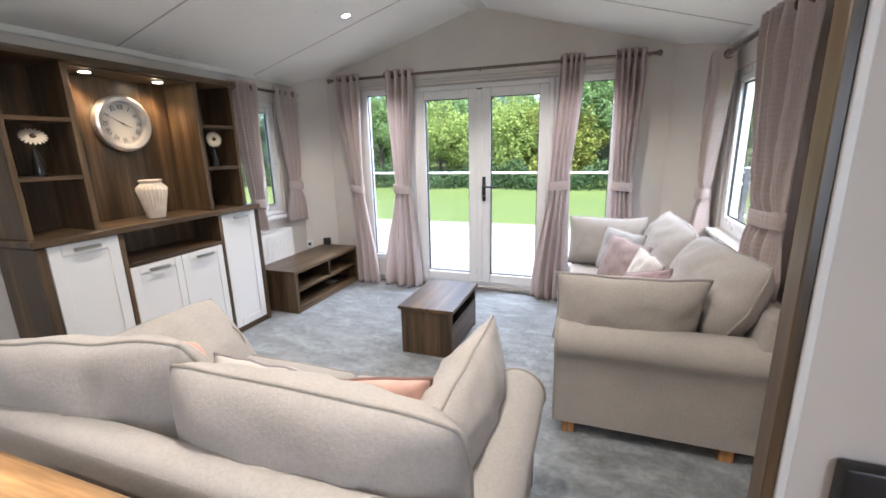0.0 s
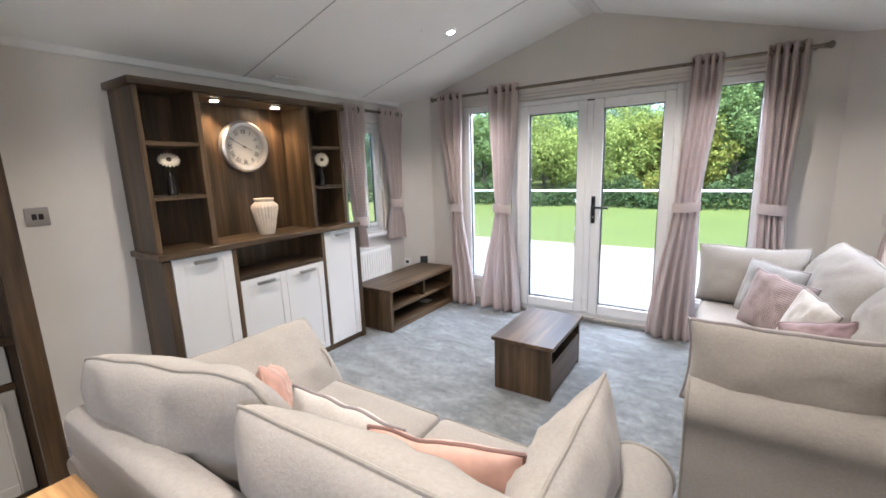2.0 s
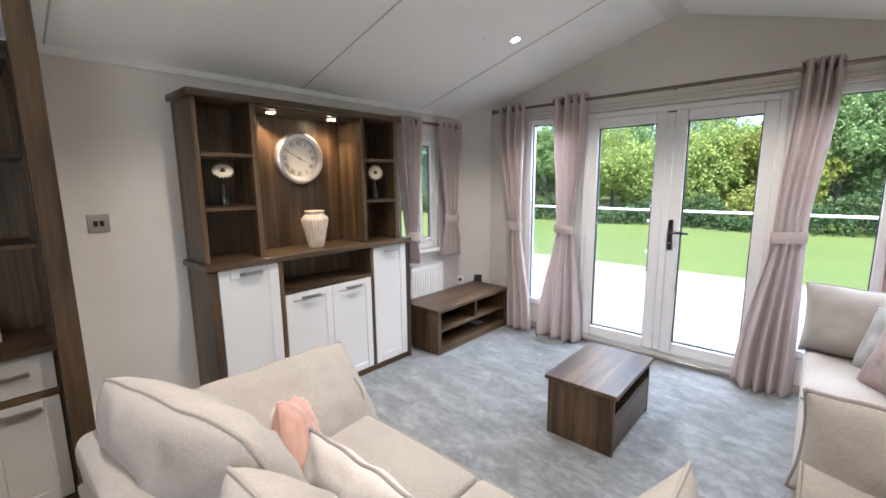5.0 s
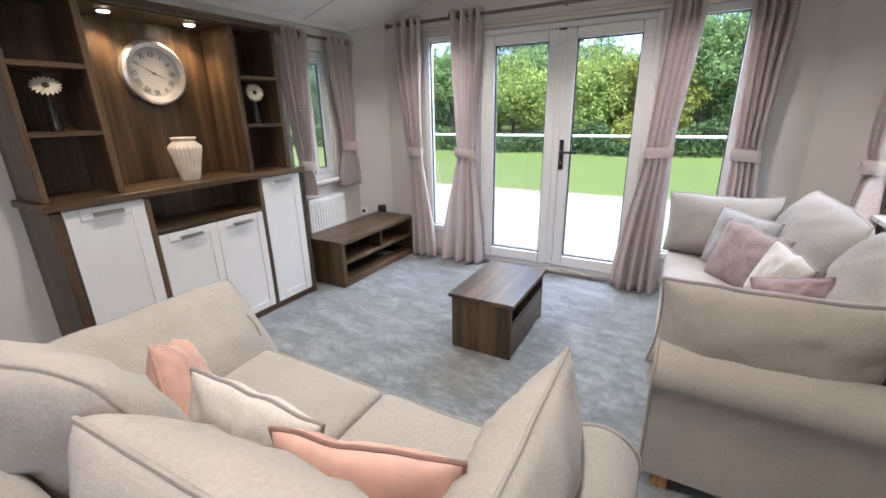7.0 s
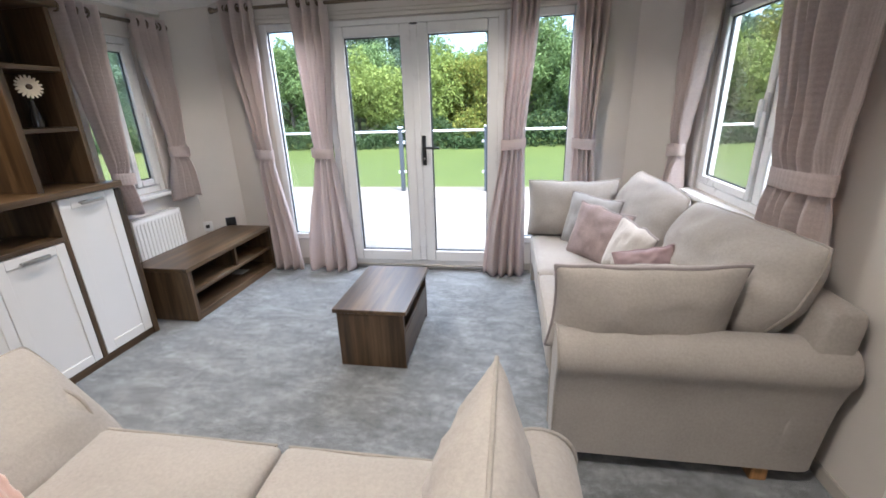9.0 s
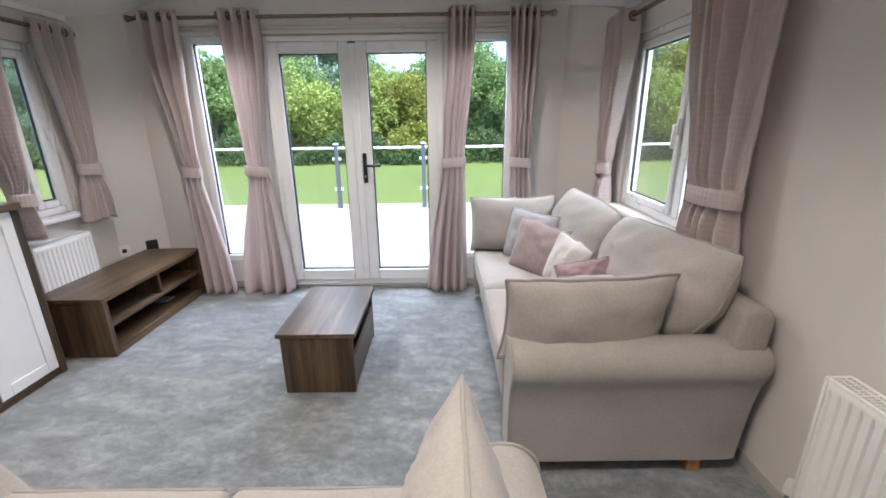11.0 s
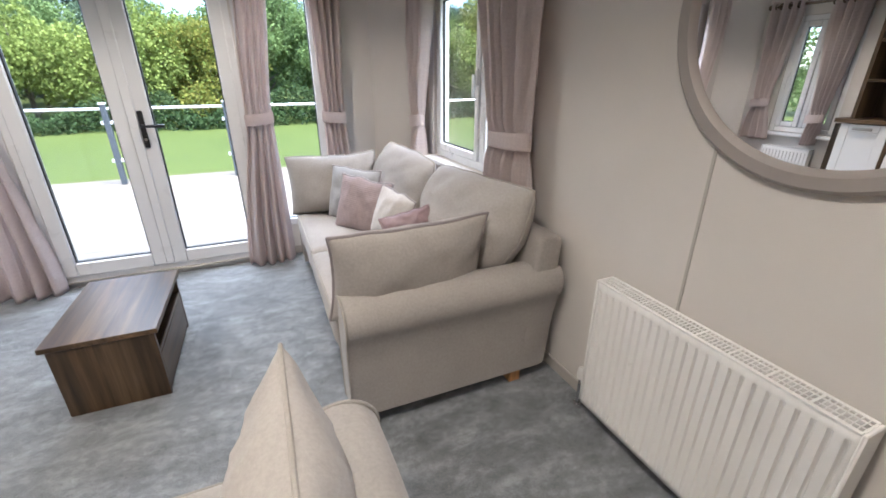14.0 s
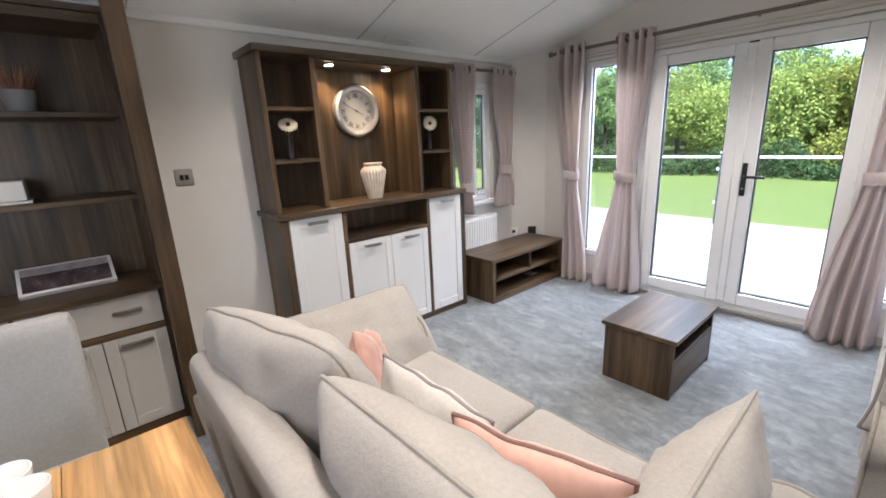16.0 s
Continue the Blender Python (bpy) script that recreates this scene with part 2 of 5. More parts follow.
M_GREYP = velvet("grey_satin_piping", (0.26, 0.23, 0.23))
M_PINKR = ribbed_fabric("dusty_pink_ribbed_weave", (0.32, 0.25, 0.245))
M_MAUVE = velvet("mauve_velvet", (0.29, 0.205, 0.215))
M_CURT = curtain_cloth("dusty_pink_curtain_cloth", (0.71, 0.625, 0.595))
M_CARPET = carpet_mat()
M_RAD = plain("white_radiator_enamel", (0.78, 0.765, 0.735), 0.3, vary=0.02)
M_RADIN = plain("radiator_slot_shadow", (0.12, 0.12, 0.12), 0.7)
M_GLASS = glass_mat("window_glass")
M_GLASS2 = glass_mat("balustrade_glass", (0.93, 0.97, 0.95))
M_MIRROR, _, mb = mat_base("mirror_silver", 0.0, 1.0)
mb.inputs["Base Color"].default_value = (0.93, 0.93, 0.93, 1)
M_MFRAME = plain("taupe_mirror_frame", (0.36, 0.325, 0.30), 0.4, 0.3, 0.05)
M_DIAL = plain("cream_clock_dial", (0.55, 0.53, 0.49), 0.5)
M_CLOCKR = plain("brushed_silver_rim", (0.66, 0.63, 0.61), 0.32, 0.85, 0.06, 40.0, 0.15, 500)
M_NUM = plain("dark_brown_numeral", (0.06, 0.045, 0.04), 0.5)
M_VASE = plain("ivory_ribbed_ceramic", (0.62, 0.53, 0.43), 0.45, vary=0.12, scale=25.0, relief=0.1)
M_BUD = plain("dark_glass_bud_vase", (0.02, 0.018, 0.016), 0.12)
M_PETAL = plain("cream_petal", (0.66, 0.58, 0.45), 0.7)
M_STEM = plain("green_stem", (0.08, 0.10, 0.03), 0.6)
M_DISC = plain("brown_flower_disc", (0.07, 0.04, 0.02), 0.8)
M_PLATE = plain("satin_nickel_plate", (0.40, 0.38, 0.36), 0.35, 0.9)
M_SOCKW = plain("white_socket_plastic", (0.72, 0.71, 0.69), 0.35)
M_POT = plain("grey_plant_pot", (0.20, 0.205, 0.21), 0.5)
M_HEATHER = plain("dried_russet_foliage", (0.22, 0.11, 0.07), 0.8)
M_WHITEC = plain("white_china", (0.80, 0.78, 0.75), 0.15)
M_CHAIR = fabric("grey_chair_cloth", (0.30, 0.29, 0.275), relief=0.2)
M_PHOTO = plain("dark_printed_cover", (0.08, 0.06, 0.065), 0.25, vary=0.5, scale=14.0)
M_PHOTO2 = plain("pale_printed_band", (0.40, 0.35, 0.35), 0.25, vary=0.2, scale=20.0)
M_SPOT = glow("lamp_glass_lit", (1.0, 0.93, 0.82), 14.0)
M_SPOTW = glow("warm_lamp_glass_lit", (1.0, 0.80, 0.52), 16.0)
M_DECK = plain("pale_deck_board", (0.23, 0.19, 0.155), 0.7, vary=0.12, scale=4.0, relief=0.3, fine=120)
M_POST = plain("slate_grey_post", (0.045, 0.052, 0.062), 0.7)
M_RAIL = plain("bright_steel_rail", (0.78, 0.78, 0.78), 0.35, 0.6)
M_BARK = plain("bark", (0.10, 0.08, 0.06), 0.9, vary=0.3, relief=0.5, fine=30)
M_FLOORB = wood("laminate_floor", 1, (0.16, 0.10, 0.06), (0.26, 0.17, 0.10), (0.34, 0.23, 0.14))
M_HOUSE = plain("far_house_render", (0.35, 0.42, 0.50), 0.7)
M_ROOF = plain("far_slate_roof", (0.14, 0.16, 0.19), 0.7)


def grass_mat():
    m, nt, b = mat_base("lawn_grass", 0.85)
    v = coords(nt)
    big = noise_tex(nt, v, 0.35, 5)
    fine = noise_tex(nt, v, 14.0, 4, 0.7)
    c = mixed(nt, ramp(nt, big, [(0.35, (0.080, 0.098, 0.014)), (0.65, (0.108, 0.124, 0.02))]),
              ramp(nt, fine, [(0.3, (0.058, 0.078, 0.010)), (0.7, (0.125, 0.142, 0.026))]), 0.5)
    nt.links.new(c, b.inputs["Base Color"])
    bump(nt, b, fine, 0.6, 0.05)
    return m


M_GRASS = grass_mat()
M_LEAF = [
    leafy("leaf_yellow_green", [(0.16, 0.21, 0.05), (0.20, 0.25, 0.06), (0.26, 0.30, 0.08), (0.18, 0.225, 0.055)]),
    leafy("leaf_mid_green", [(0.12, 0.18, 0.065), (0.16, 0.225, 0.08), (0.20, 0.27, 0.10), (0.135, 0.195, 0.07)]),
    # woodland green, paled and greyed so distance haze sits in the colour
    leafy("leaf_hazed_green", [(0.10, 0.145, 0.09), (0.125, 0.175, 0.105), (0.15, 0.205, 0.125), (0.11, 0.155, 0.095)]),
    # hedge green, darkened to carry the shadow below the trees
    leafy("leaf_under_tree_shade", [(0.035, 0.055, 0.025), (0.05, 0.08, 0.03), (0.075, 0.11, 0.04), (0.045, 0.065, 0.03)]),
    leafy("leaf_turning_gold", [(0.18, 0.19, 0.03), (0.24, 0.22, 0.05), (0.15, 0.19, 0.04), (0.12, 0.165, 0.03)]),
]

# ---- mesh helpers ----
def finish(bm, mat, smooth=True):
    me = bpy.data.meshes.new("mesh")
    bm.to_mesh(me)
    bm.free()
    me.materials.append(mat)
    if smooth:
        me.shade_smooth()
        me.set_sharp_from_angle(angle=radians(38))
    return me


def thing(name, label, category, at=(0, 0, 0), rz=0.0, group="", kind=""):
    e = new(name)
    e.empty_display_size = 0.1
    e.matrix_basis = pose(*at, 0, 0, rz)
    tagged(e, label, category, group, kind)
    e["base"] = at
    return e


def part(name, bm, mat, parent, label="", local=False, smooth=True):
    """Links a bmesh as one mesh under a thing or a part; coordinates are the world's unless local."""
    root = parent
    while root.parent:
        root = root.parent
    if not local:
        bmesh.ops.transform(bm, matrix=root.matrix_basis.inverted(), verts=bm.verts)
    ob = new(name, finish(bm, mat, smooth))
    ob.parent = parent
    if label:
        ob["label"] = label
    return ob


def single(name, bm, mat, label="", category="", group="", kind="", smooth=True):
    return tagged(new(name, finish(bm, mat, smooth)), label, category, group, kind)


def box(x0, x1, y0, y1, z0, z1, bev=0.003, bm=None, seg=1):
    t = bmesh.new()
    bmesh.ops.create_cube(t, size=1)
    bmesh.ops.transform(t, matrix=Matrix.Translation(((x0 + x1) / 2, (y0 + y1) / 2, (z0 + z1) / 2)) @ Matrix.Diagonal((x1 - x0, y1 - y0, z1 - z0, 1)), verts=t.verts)
    if bev:
        bmesh.ops.bevel(t, geom=t.edges[:], offset=min(bev, 0.45 * min(x1 - x0, y1 - y0, z1 - z0)), segments=seg, profile=0.5, affect="EDGES")
    return joined(bm, t)


def joined(bm, t):
    if bm is None:
        return t
    me = bpy.data.meshes.new("tmp")
    t.to_mesh(me)
    t.free()
    bm.from_mesh(me)
    bpy.data.meshes.remove(me)
    return bm


def prism(pts, axis, a, b, bm=None, bev=0.0):
    """A polygon of 2D points drawn out along an axis from a to b."""
    t = bmesh.new()
    def put(p, h):
        return {0: (h, p[0], p[1]), 1: (p[0], h, p[1]), 2: (p[0], p[1], h)}[axis]
    lo, hi = [t.verts.new(put(p, a)) for p in pts], [t.verts.new(put(p, b)) for p in pts]
    t.faces.new(lo)
    t.faces.new(hi[::-1])
    n = len(pts)
    for i in range(n):
        t.faces.new((lo[i], hi[i], hi[(i + 1) % n], lo[(i + 1) % n]))
    bmesh.ops.recalc_face_normals(t, faces=t.faces)
    if bev:
        bmesh.ops.bevel(t, geom=t.edges[:], offset=bev, segments=2, profile=0.5, affect="EDGES")
    return joined(bm, t)


def tube(pts, r, seg=8, closed=False, bm=None):
    """A round tube along points."""
    t = bm or bmesh.new()
    pts = [Vector(p) for p in pts]
    n = len(pts)
    rings, up = [], None
    for i, p in enumerate(pts):
        a = pts[(i - 1) % n] if (closed or i > 0) else p
        b = pts[(i + 1) % n] if (closed or i < n - 1) else p
        d = (b - a).normalized()
        if up is None:
            up = d.orthogonal().normalized()
        up = (up - d * up.dot(d)).normalized()
        side = d.cross(up)
        rr = r(i / max(n - 1, 1)) if callable(r) else r
        rings.append([t.verts.new(p + (up * math.cos(k * 2 * math.pi / seg) + side * math.sin(k * 2 * math.pi / seg)) * rr) for k in range(seg)])
    for i in range(n if closed else n - 1):
        p, q = rings[i], rings[(i + 1) % n]
        for k in range(seg):
            t.faces.new((p[k], p[(k + 1) % seg], q[(k + 1) % seg], q[k]))
    if not closed:
        t.faces.new(rings[0][::-1])
        t.faces.new(rings[-1])
    return t


def lathe(profile, at=(0, 0, 0), seg=32, axis=2, ripple=None, bm=None):
    """Turns (radius, height) points round an axis."""
    t = bmesh.new()
    rings = []
    for r, h in profile:
        ring = []
        for k in range(seg):
            a = 2 * math.pi * k / seg
            rr = r * (1 + (ripple(a, h) if ripple else 0))
            c, s = rr * math.cos(a), rr * math.sin(a)
            ring.append(t.verts.new({0: (h, c, s), 1: (c, h, s), 2: (c, s, h)}[axis]))
        rings.append(ring)
    for p, q in zip(rings, rings[1:]):
        for k in range(seg):
            t.faces.new((p[k], p[(k + 1) % seg], q[(k + 1) % seg], q[k]))
    for ring in (rings[0], rings[-1]):
        if len({tuple(v.co) for v in ring}) > 2:
            t.faces.new(ring)
    bmesh.ops.remove_doubles(t, verts=t.verts, dist=1e-6)
    bmesh.ops.recalc_face_normals(t, faces=t.faces)
    bmesh.ops.translate(t, vec=at, verts=t.verts)
    return joined(bm, t)


def letters(text, size):
    cu = bpy.data.curves.new("txt", "FONT")
    cu.body, cu.size, cu.align_x, cu.align_y, cu.extrude = text, size, "CENTER", "CENTER", 0.0008
    ob = bpy.data.objects.new("txt", cu)
    scene.collection.objects.link(ob)
    me = bpy.data.meshes.new_from_object(ob.evaluated_get(bpy.context.evaluated_depsgraph_get()))
    bpy.data.objects.remove(ob)
    bm = bmesh.new()
    bm.from_mesh(me)
    bpy.data.meshes.remove(me)
    return bm

# ---- room ----
XL, XR, YB, YF = -2.82, 1.09, 4.27, -3.2
RX, RZ, SZ = -0.88, 2.70, 2.14          # ridge, side height
CLX, CRX, CLY, CRY = -2.575, 0.775, 4.02, 3.95   # canted corners
TH = 0.12


def roof(x):
    return RZ - (RZ - SZ) * abs(x - RX) / ((RX - XL) if x < RX else (XR - RX))


def wall_cells(cuts, holes, z_top, plane, axis, depth):
    """Wall pieces round openings: cuts along the wall, holes (a0, a1, z0, z1); the top follows z_top."""
    bm = bmesh.new()
    for a, b in zip(cuts, cuts[1:]):
        mid = (a + b) / 2
        gaps = sorted((h[2], h[3]) for h in holes if h[0] < mid < h[1])
        z = -0.3
        spans = []
        for g0, g1 in gaps:
            spans.append((z, g0))
            z = g1
        for z0, z1 in spans:
            pts = [(a, z0), (b, z0), (b, z1), (a, z1)]
            prism(pts, axis, plane, plane + depth, bm)
        prism([(a, z), (b, z), (b, z_top(b)), (a, z_top(a))], axis, plane, plane + depth, bm)
    return bm


SL, DR, SR = (-2.14, -1.56, 0.25, 2.05), (-1.545, -0.175, 0.03, 2.04), (-0.16, 0.38, 0.25, 2.05)
up = lambda x: roof(x) + 0.04
single("wall_back", wall_cells([CLX, SL[0], SL[1], DR[0], RX, DR[1], SR[0], SR[1], CRX], [SL, DR, SR], up, YB, 1, TH), M_WALL,
       "greige gable wall with french doors", "wall", kind="structure", smooth=False)
WLo = (3.12, 3.715, 0.83, 1.92)
WRo = (2.60, 3.755, 0.83, 1.93)
flat = lambda y: SZ + 0.06
single("wall_left", wall_cells([YF, WLo[0], WLo[1], CLY], [WLo], flat, XL, 0, -TH), M_WALL, "greige side wall behind the wall unit", "wall", kind="structure", smooth=False)
# opening for an added window, out of view behind the dining end
WKo = (-1.75, -0.25, 0.95, 1.90)
single("wall_right", wall_cells([YF, WKo[0], WKo[1], WRo[0], WRo[1], CRY], [WRo, WKo], flat, XR, 0, TH), M_WALL, "greige side wall with mirror and radiator", "wall", kind="structure", smooth=False)
single("wall_corner_left", prism([(XL, CLY), (CLX, YB), (CLX, YB + TH), (XL - TH, YB + TH), (XL - TH, CLY)], 2, -0.3, 2.3), M_WALL, "greige canted corner wall", "wall", kind="structure", smooth=False)
single("wall_corner_right", prism([(XR, CRY), (XR + TH, CRY), (XR + TH, YB + TH), (CRX, YB + TH), (CRX, YB)], 2, -0.3, 2.3), M_WALL, "greige canted corner wall", "wall", kind="structure", smooth=False)
single("wall_front", wall_cells([XL - TH, RX, XR + TH], [], up, YF, 1, -TH), M_WALL, "plain greige end wall", "wall", kind="structure", smooth=False)

bm = bmesh.new()
for x0, x1 in ((XL - TH, RX), (RX, XR + TH)):
    prism([(x0, roof(x0)), (x1, roof(x1)), (x1, roof(x1) + 0.1), (x0, roof(x0) + 0.1)], 1, YF - TH, YB + TH, bm)
bmj = bmesh.new()
for y in (-1.8, -0.44, 0.91, 2.26, 3.47):
    for x0, x1 in ((XL, RX - 0.06), (RX + 0.06, XR)):
        prism([(x0, roof(x0) - 0.003), (x1, roof(x1) - 0.003), (x1, roof(x1) + 0.02), (x0, roof(x0) + 0.02)], 1, y, y + 0.008, bmj)
ceiling = single("ceiling", bm, M_CEIL, "white sloping ceiling boards with thin joints", "ceiling", kind="structure", smooth=False)
single("trim_ceiling_joints", bmj, M_SEAMC, "thin grey joints between the ceiling boards", "trim", kind="structure", smooth=False)
bm = bmesh.new()
prism([(RX - 0.075, roof(RX - 0.075) - 0.012), (RX, RZ - 0.012), (RX + 0.075, roof(RX + 0.075) - 0.012), (RX + 0.075, roof(RX + 0.075) + 0.01), (RX, RZ + 0.01), (RX - 0.075, roof(RX - 0.075) + 0.01)], 1, YF, YB, bm)
single("trim_ridge", bm, M_TRIM, "white ridge cover strip", "trim", kind="structure", smooth=False)
bm = bmesh.new()
box(XL, XL + 0.022, YF, CLY, SZ - 0.035, SZ + 0.012, 0.006, bm)
box(XR - 0.022, XR, YF, CRY, SZ - 0.035, SZ + 0.012, 0.006, bm)
single("trim_ceiling", bm, M_TRIM, "white coving strip along the side walls", "trim", kind="structure")
bm = bmesh.new()
box(XL, XL + 0.012, YF, 1.42, 0, 0.06, 0.003, bm)
box(XL, XL + 0.012, 2.96, CLY, 0, 0.06, 0.003, bm)
box(XR - 0.012, XR, 1.06, CRY, 0, 0.06, 0.003, bm)
box(CLX, SL[1], YB - 0.012, YB, 0, 0.06, 0.003, bm)
box(SR[0], CRX, YB - 0.012, YB, 0, 0.06, 0.003, bm)
single("baseboard", bm, M_SKIRT, "low greige skirting strip", "skirting", kind="structure")
bm = bmesh.new()
box(XR - 0.004, XR + 0.002, 1.586, 1.596, 0.06, SZ - 0.03, 0.001, bm)
single("trim_wall_joint", bm, M_SKIRT, "thin vertical wallboard joint", "trim", kind="structure")
single("floor", box(XL, XR, 0.60, YB + 0.02, -0.1, 0.0, 0), M_CARPET, "blue-grey trodden pile carpet", "carpet", kind="structure", smooth=False)
single("floor_laminate", box(XL, XR, YF, 0.60, -0.1, -0.002, 0), M_FLOORB, "brown laminate floor", "floor", kind="structure", smooth=False)

for x, y in ((-1.70, 3.475), (-2.11, 3.475), (-1.78, 3.05)):
    single("screw_cap", lathe([(0.0, -0.003), (0.005, -0.002), (0.006, 0.0)], (x, y, roof(x)), 10), M_GROOVE, "tiny grey screw cap in the ceiling", "screw cap", "ceiling screw caps")

# end posts of the two stub partitions
bm = bmesh.new()
box(0.488, XR, 0.845, 0.880, 0, 2.4, 0, bm)
wp = single("wall_stub_right", bm, M_WALL, "short greige partition beside the radiator", "wall", kind="structure", smooth=False)
bm = bmesh.new()
box(XL, -2.246, 0.792, 0.824, 0, 2.36, 0, bm)
single("wall_stub_left", bm, M_TRIM, "short pale partition beside the shelves", "wall", kind="structure", smooth=False)
bm = bmesh.new()
box(0.473, 0.489, 0.838, 0.884, 0, 2.29, 0.002, bm)
single("trim_post_right", bm, M_WOOD[2], "wood-grain end post of the partition", "trim", kind="structure")
bm = bmesh.new()
box(0.4895, 0.503, 0.836, 0.846, 0, 2.29, 0.002, bm)
single("trim_bead_right", bm, M_TRIM, "white bead beside the end post", "trim", kind="structure")
single("trim_post_left", box(-2.245, -2.21, 0.75, 0.828, 0, 2.33, 0.002), M_WOOD[2], "wood-grain end post of the partition", "trim", kind="structure")


# ---- doors and windows ----
def frame_bars(x0, x1, z0, z1, w, d0, d1, plane, bm, horizontal_axis=0, bev=0.004):
    """Four bars round an opening."""
    for a0, a1, b0, b1 in ((x0, x0 + w, z0, z1), (x1 - w, x1, z0, z1), (x0 + w, x1 - w, z0, z0 + w), (x0 + w, x1 - w, z1 - w, z1)):
        if horizontal_axis == 0:
            box(a0, a1, plane + d0, plane + d1, b0, b1, bev, bm)
        else:
            box(plane + d0, plane + d1, a0, a1, b0, b1, bev, bm)
    return bm


door = thing("door_1", "closed white french doors with tall clear panes and a black lever handle", "french doors", ((DR[0] + DR[1]) / 2, YB, 0), kind="structure")
bm = frame_bars(DR[0], DR[1], DR[2], DR[3], 0.043, -0.035, 0.07, YB, bmesh.new())
part("door_frame", bm, M_PVC, door)
mid = (DR[0] + DR[1]) / 2
for x0, x1, inner in ((DR[0] + 0.04, mid - 0.003, "r"), (mid + 0.003, DR[1] - 0.04, "l")):
    gx0, gx1 = (x0 + 0.082, x1 - 0.105) if inner == "r" else (x0 + 0.105, x1 - 0.082)
    gz0, gz1 = DR[2] + 0.14, DR[3] - 0.125
    bm = bmesh.new()
    for bx0, bx1, bz0, bz1 in ((x0, gx0, DR[2] + 0.045, DR[3] - 0.045), (gx1, x1, DR[2] + 0.045, DR[3] - 0.045), (gx0, gx1, DR[2] + 0.045, gz0), (gx0, gx1, gz1, DR[3] - 0.045)):
        box(bx0, bx1, YB - 0.05, YB + 0.03, bz0, bz1, 0.006, bm)
    leaf = part("door_leaf", bm, M_PVC, door)
    part("gasket", frame_bars(gx0 - 0.001, gx1 + 0.001, gz0 - 0.001, gz1 + 0.001, 0.009, -0.028, 0.0, YB, bmesh.new(), bev=0), M_GASKET, leaf)
    pane = part("pane", box(gx0, gx1, YB - 0.016, YB - 0.010, gz0, gz1, 0), M_GLASS, leaf, smooth=False)
    pane.visible_shadow = False
    if inner == "l":
        hx = x0 + 0.045
        bm = box(hx - 0.016, hx + 0.016, YB - 0.064, YB - 0.05, 0.93, 1.17, 0.008, None, 3)
        tube([(hx, YB - 0.06, 1.075), (hx, YB - 0.105, 1.075), (hx + 0.012, YB - 0.115, 1.075), (hx + 0.135, YB - 0.115, 1.073)], 0.010, 10, bm=bm)
        part("door_handle", bm, M_BLACK, leaf, "black lever handle on a long plate")
        bm = lathe([(0.009, 0), (0.009, 0.006)], (hx, YB - 0.07, 0.985), 16, 1)
        part("lock_cylinder", bm, M_STEEL, leaf, "nickel lock cylinder")
part("astragal", box(mid - 0.028, mid + 0.028, YB - 0.062, YB - 0.05, DR[2] + 0.06, DR[3] - 0.06, 0.005), M_PVC, door)
part("latch", box(mid - 0.03, mid + 0.03, YB - 0.06, YB - 0.04, DR[3] - 0.056, DR[3] - 0.046, 0.003), M_BLACK, door, "small black catch")
part("threshold", box(DR[0], DR[1], YB - 0.06, YB + 0.10, 0.0, 0.034, 0.004), M_STEEL, door, "aluminium threshold")
bm = bmesh.new()
box(SL[0] - 0.02, SR[1] + 0.02, YB - 0.024, YB - 0.001, 2.052, 2.085, 0.006, bm)
box(SL[0] - 0.02, SR[1] + 0.02, YB - 0.014, YB - 0.001, 2.085, 2.115, 0.006, bm)
single("trim_door_head", bm, M_WALL, "greige moulded head strip over the doors", "trim", kind="structure")

for n, (x0, x1, z0, z1) in enumerate((SL, SR), 1):
    w = thing("window_%d" % n, "tall white sidelight window beside the french doors", "window", ((x0 + x1) / 2, YB, z0), kind="structure")
    part("window_frame", frame_bars(x0, x1, z0, z1, 0.055, -0.012, 0.07, YB, bmesh.new(), bev=0.006), M_PVC, w)
    part("gasket", frame_bars(x0 + 0.054, x1 - 0.054, z0 + 0.054, z1 - 0.054, 0.007, 0.012, 0.03, YB, bmesh.new(), bev=0), M_GASKET, w)
    p = part("pane", box(x0 + 0.055, x1 - 0.055, YB + 0.018, YB + 0.024, z0 + 0.055, z1 - 0.055, 0), M_GLASS, w, smooth=False)
    p.visible_shadow = False


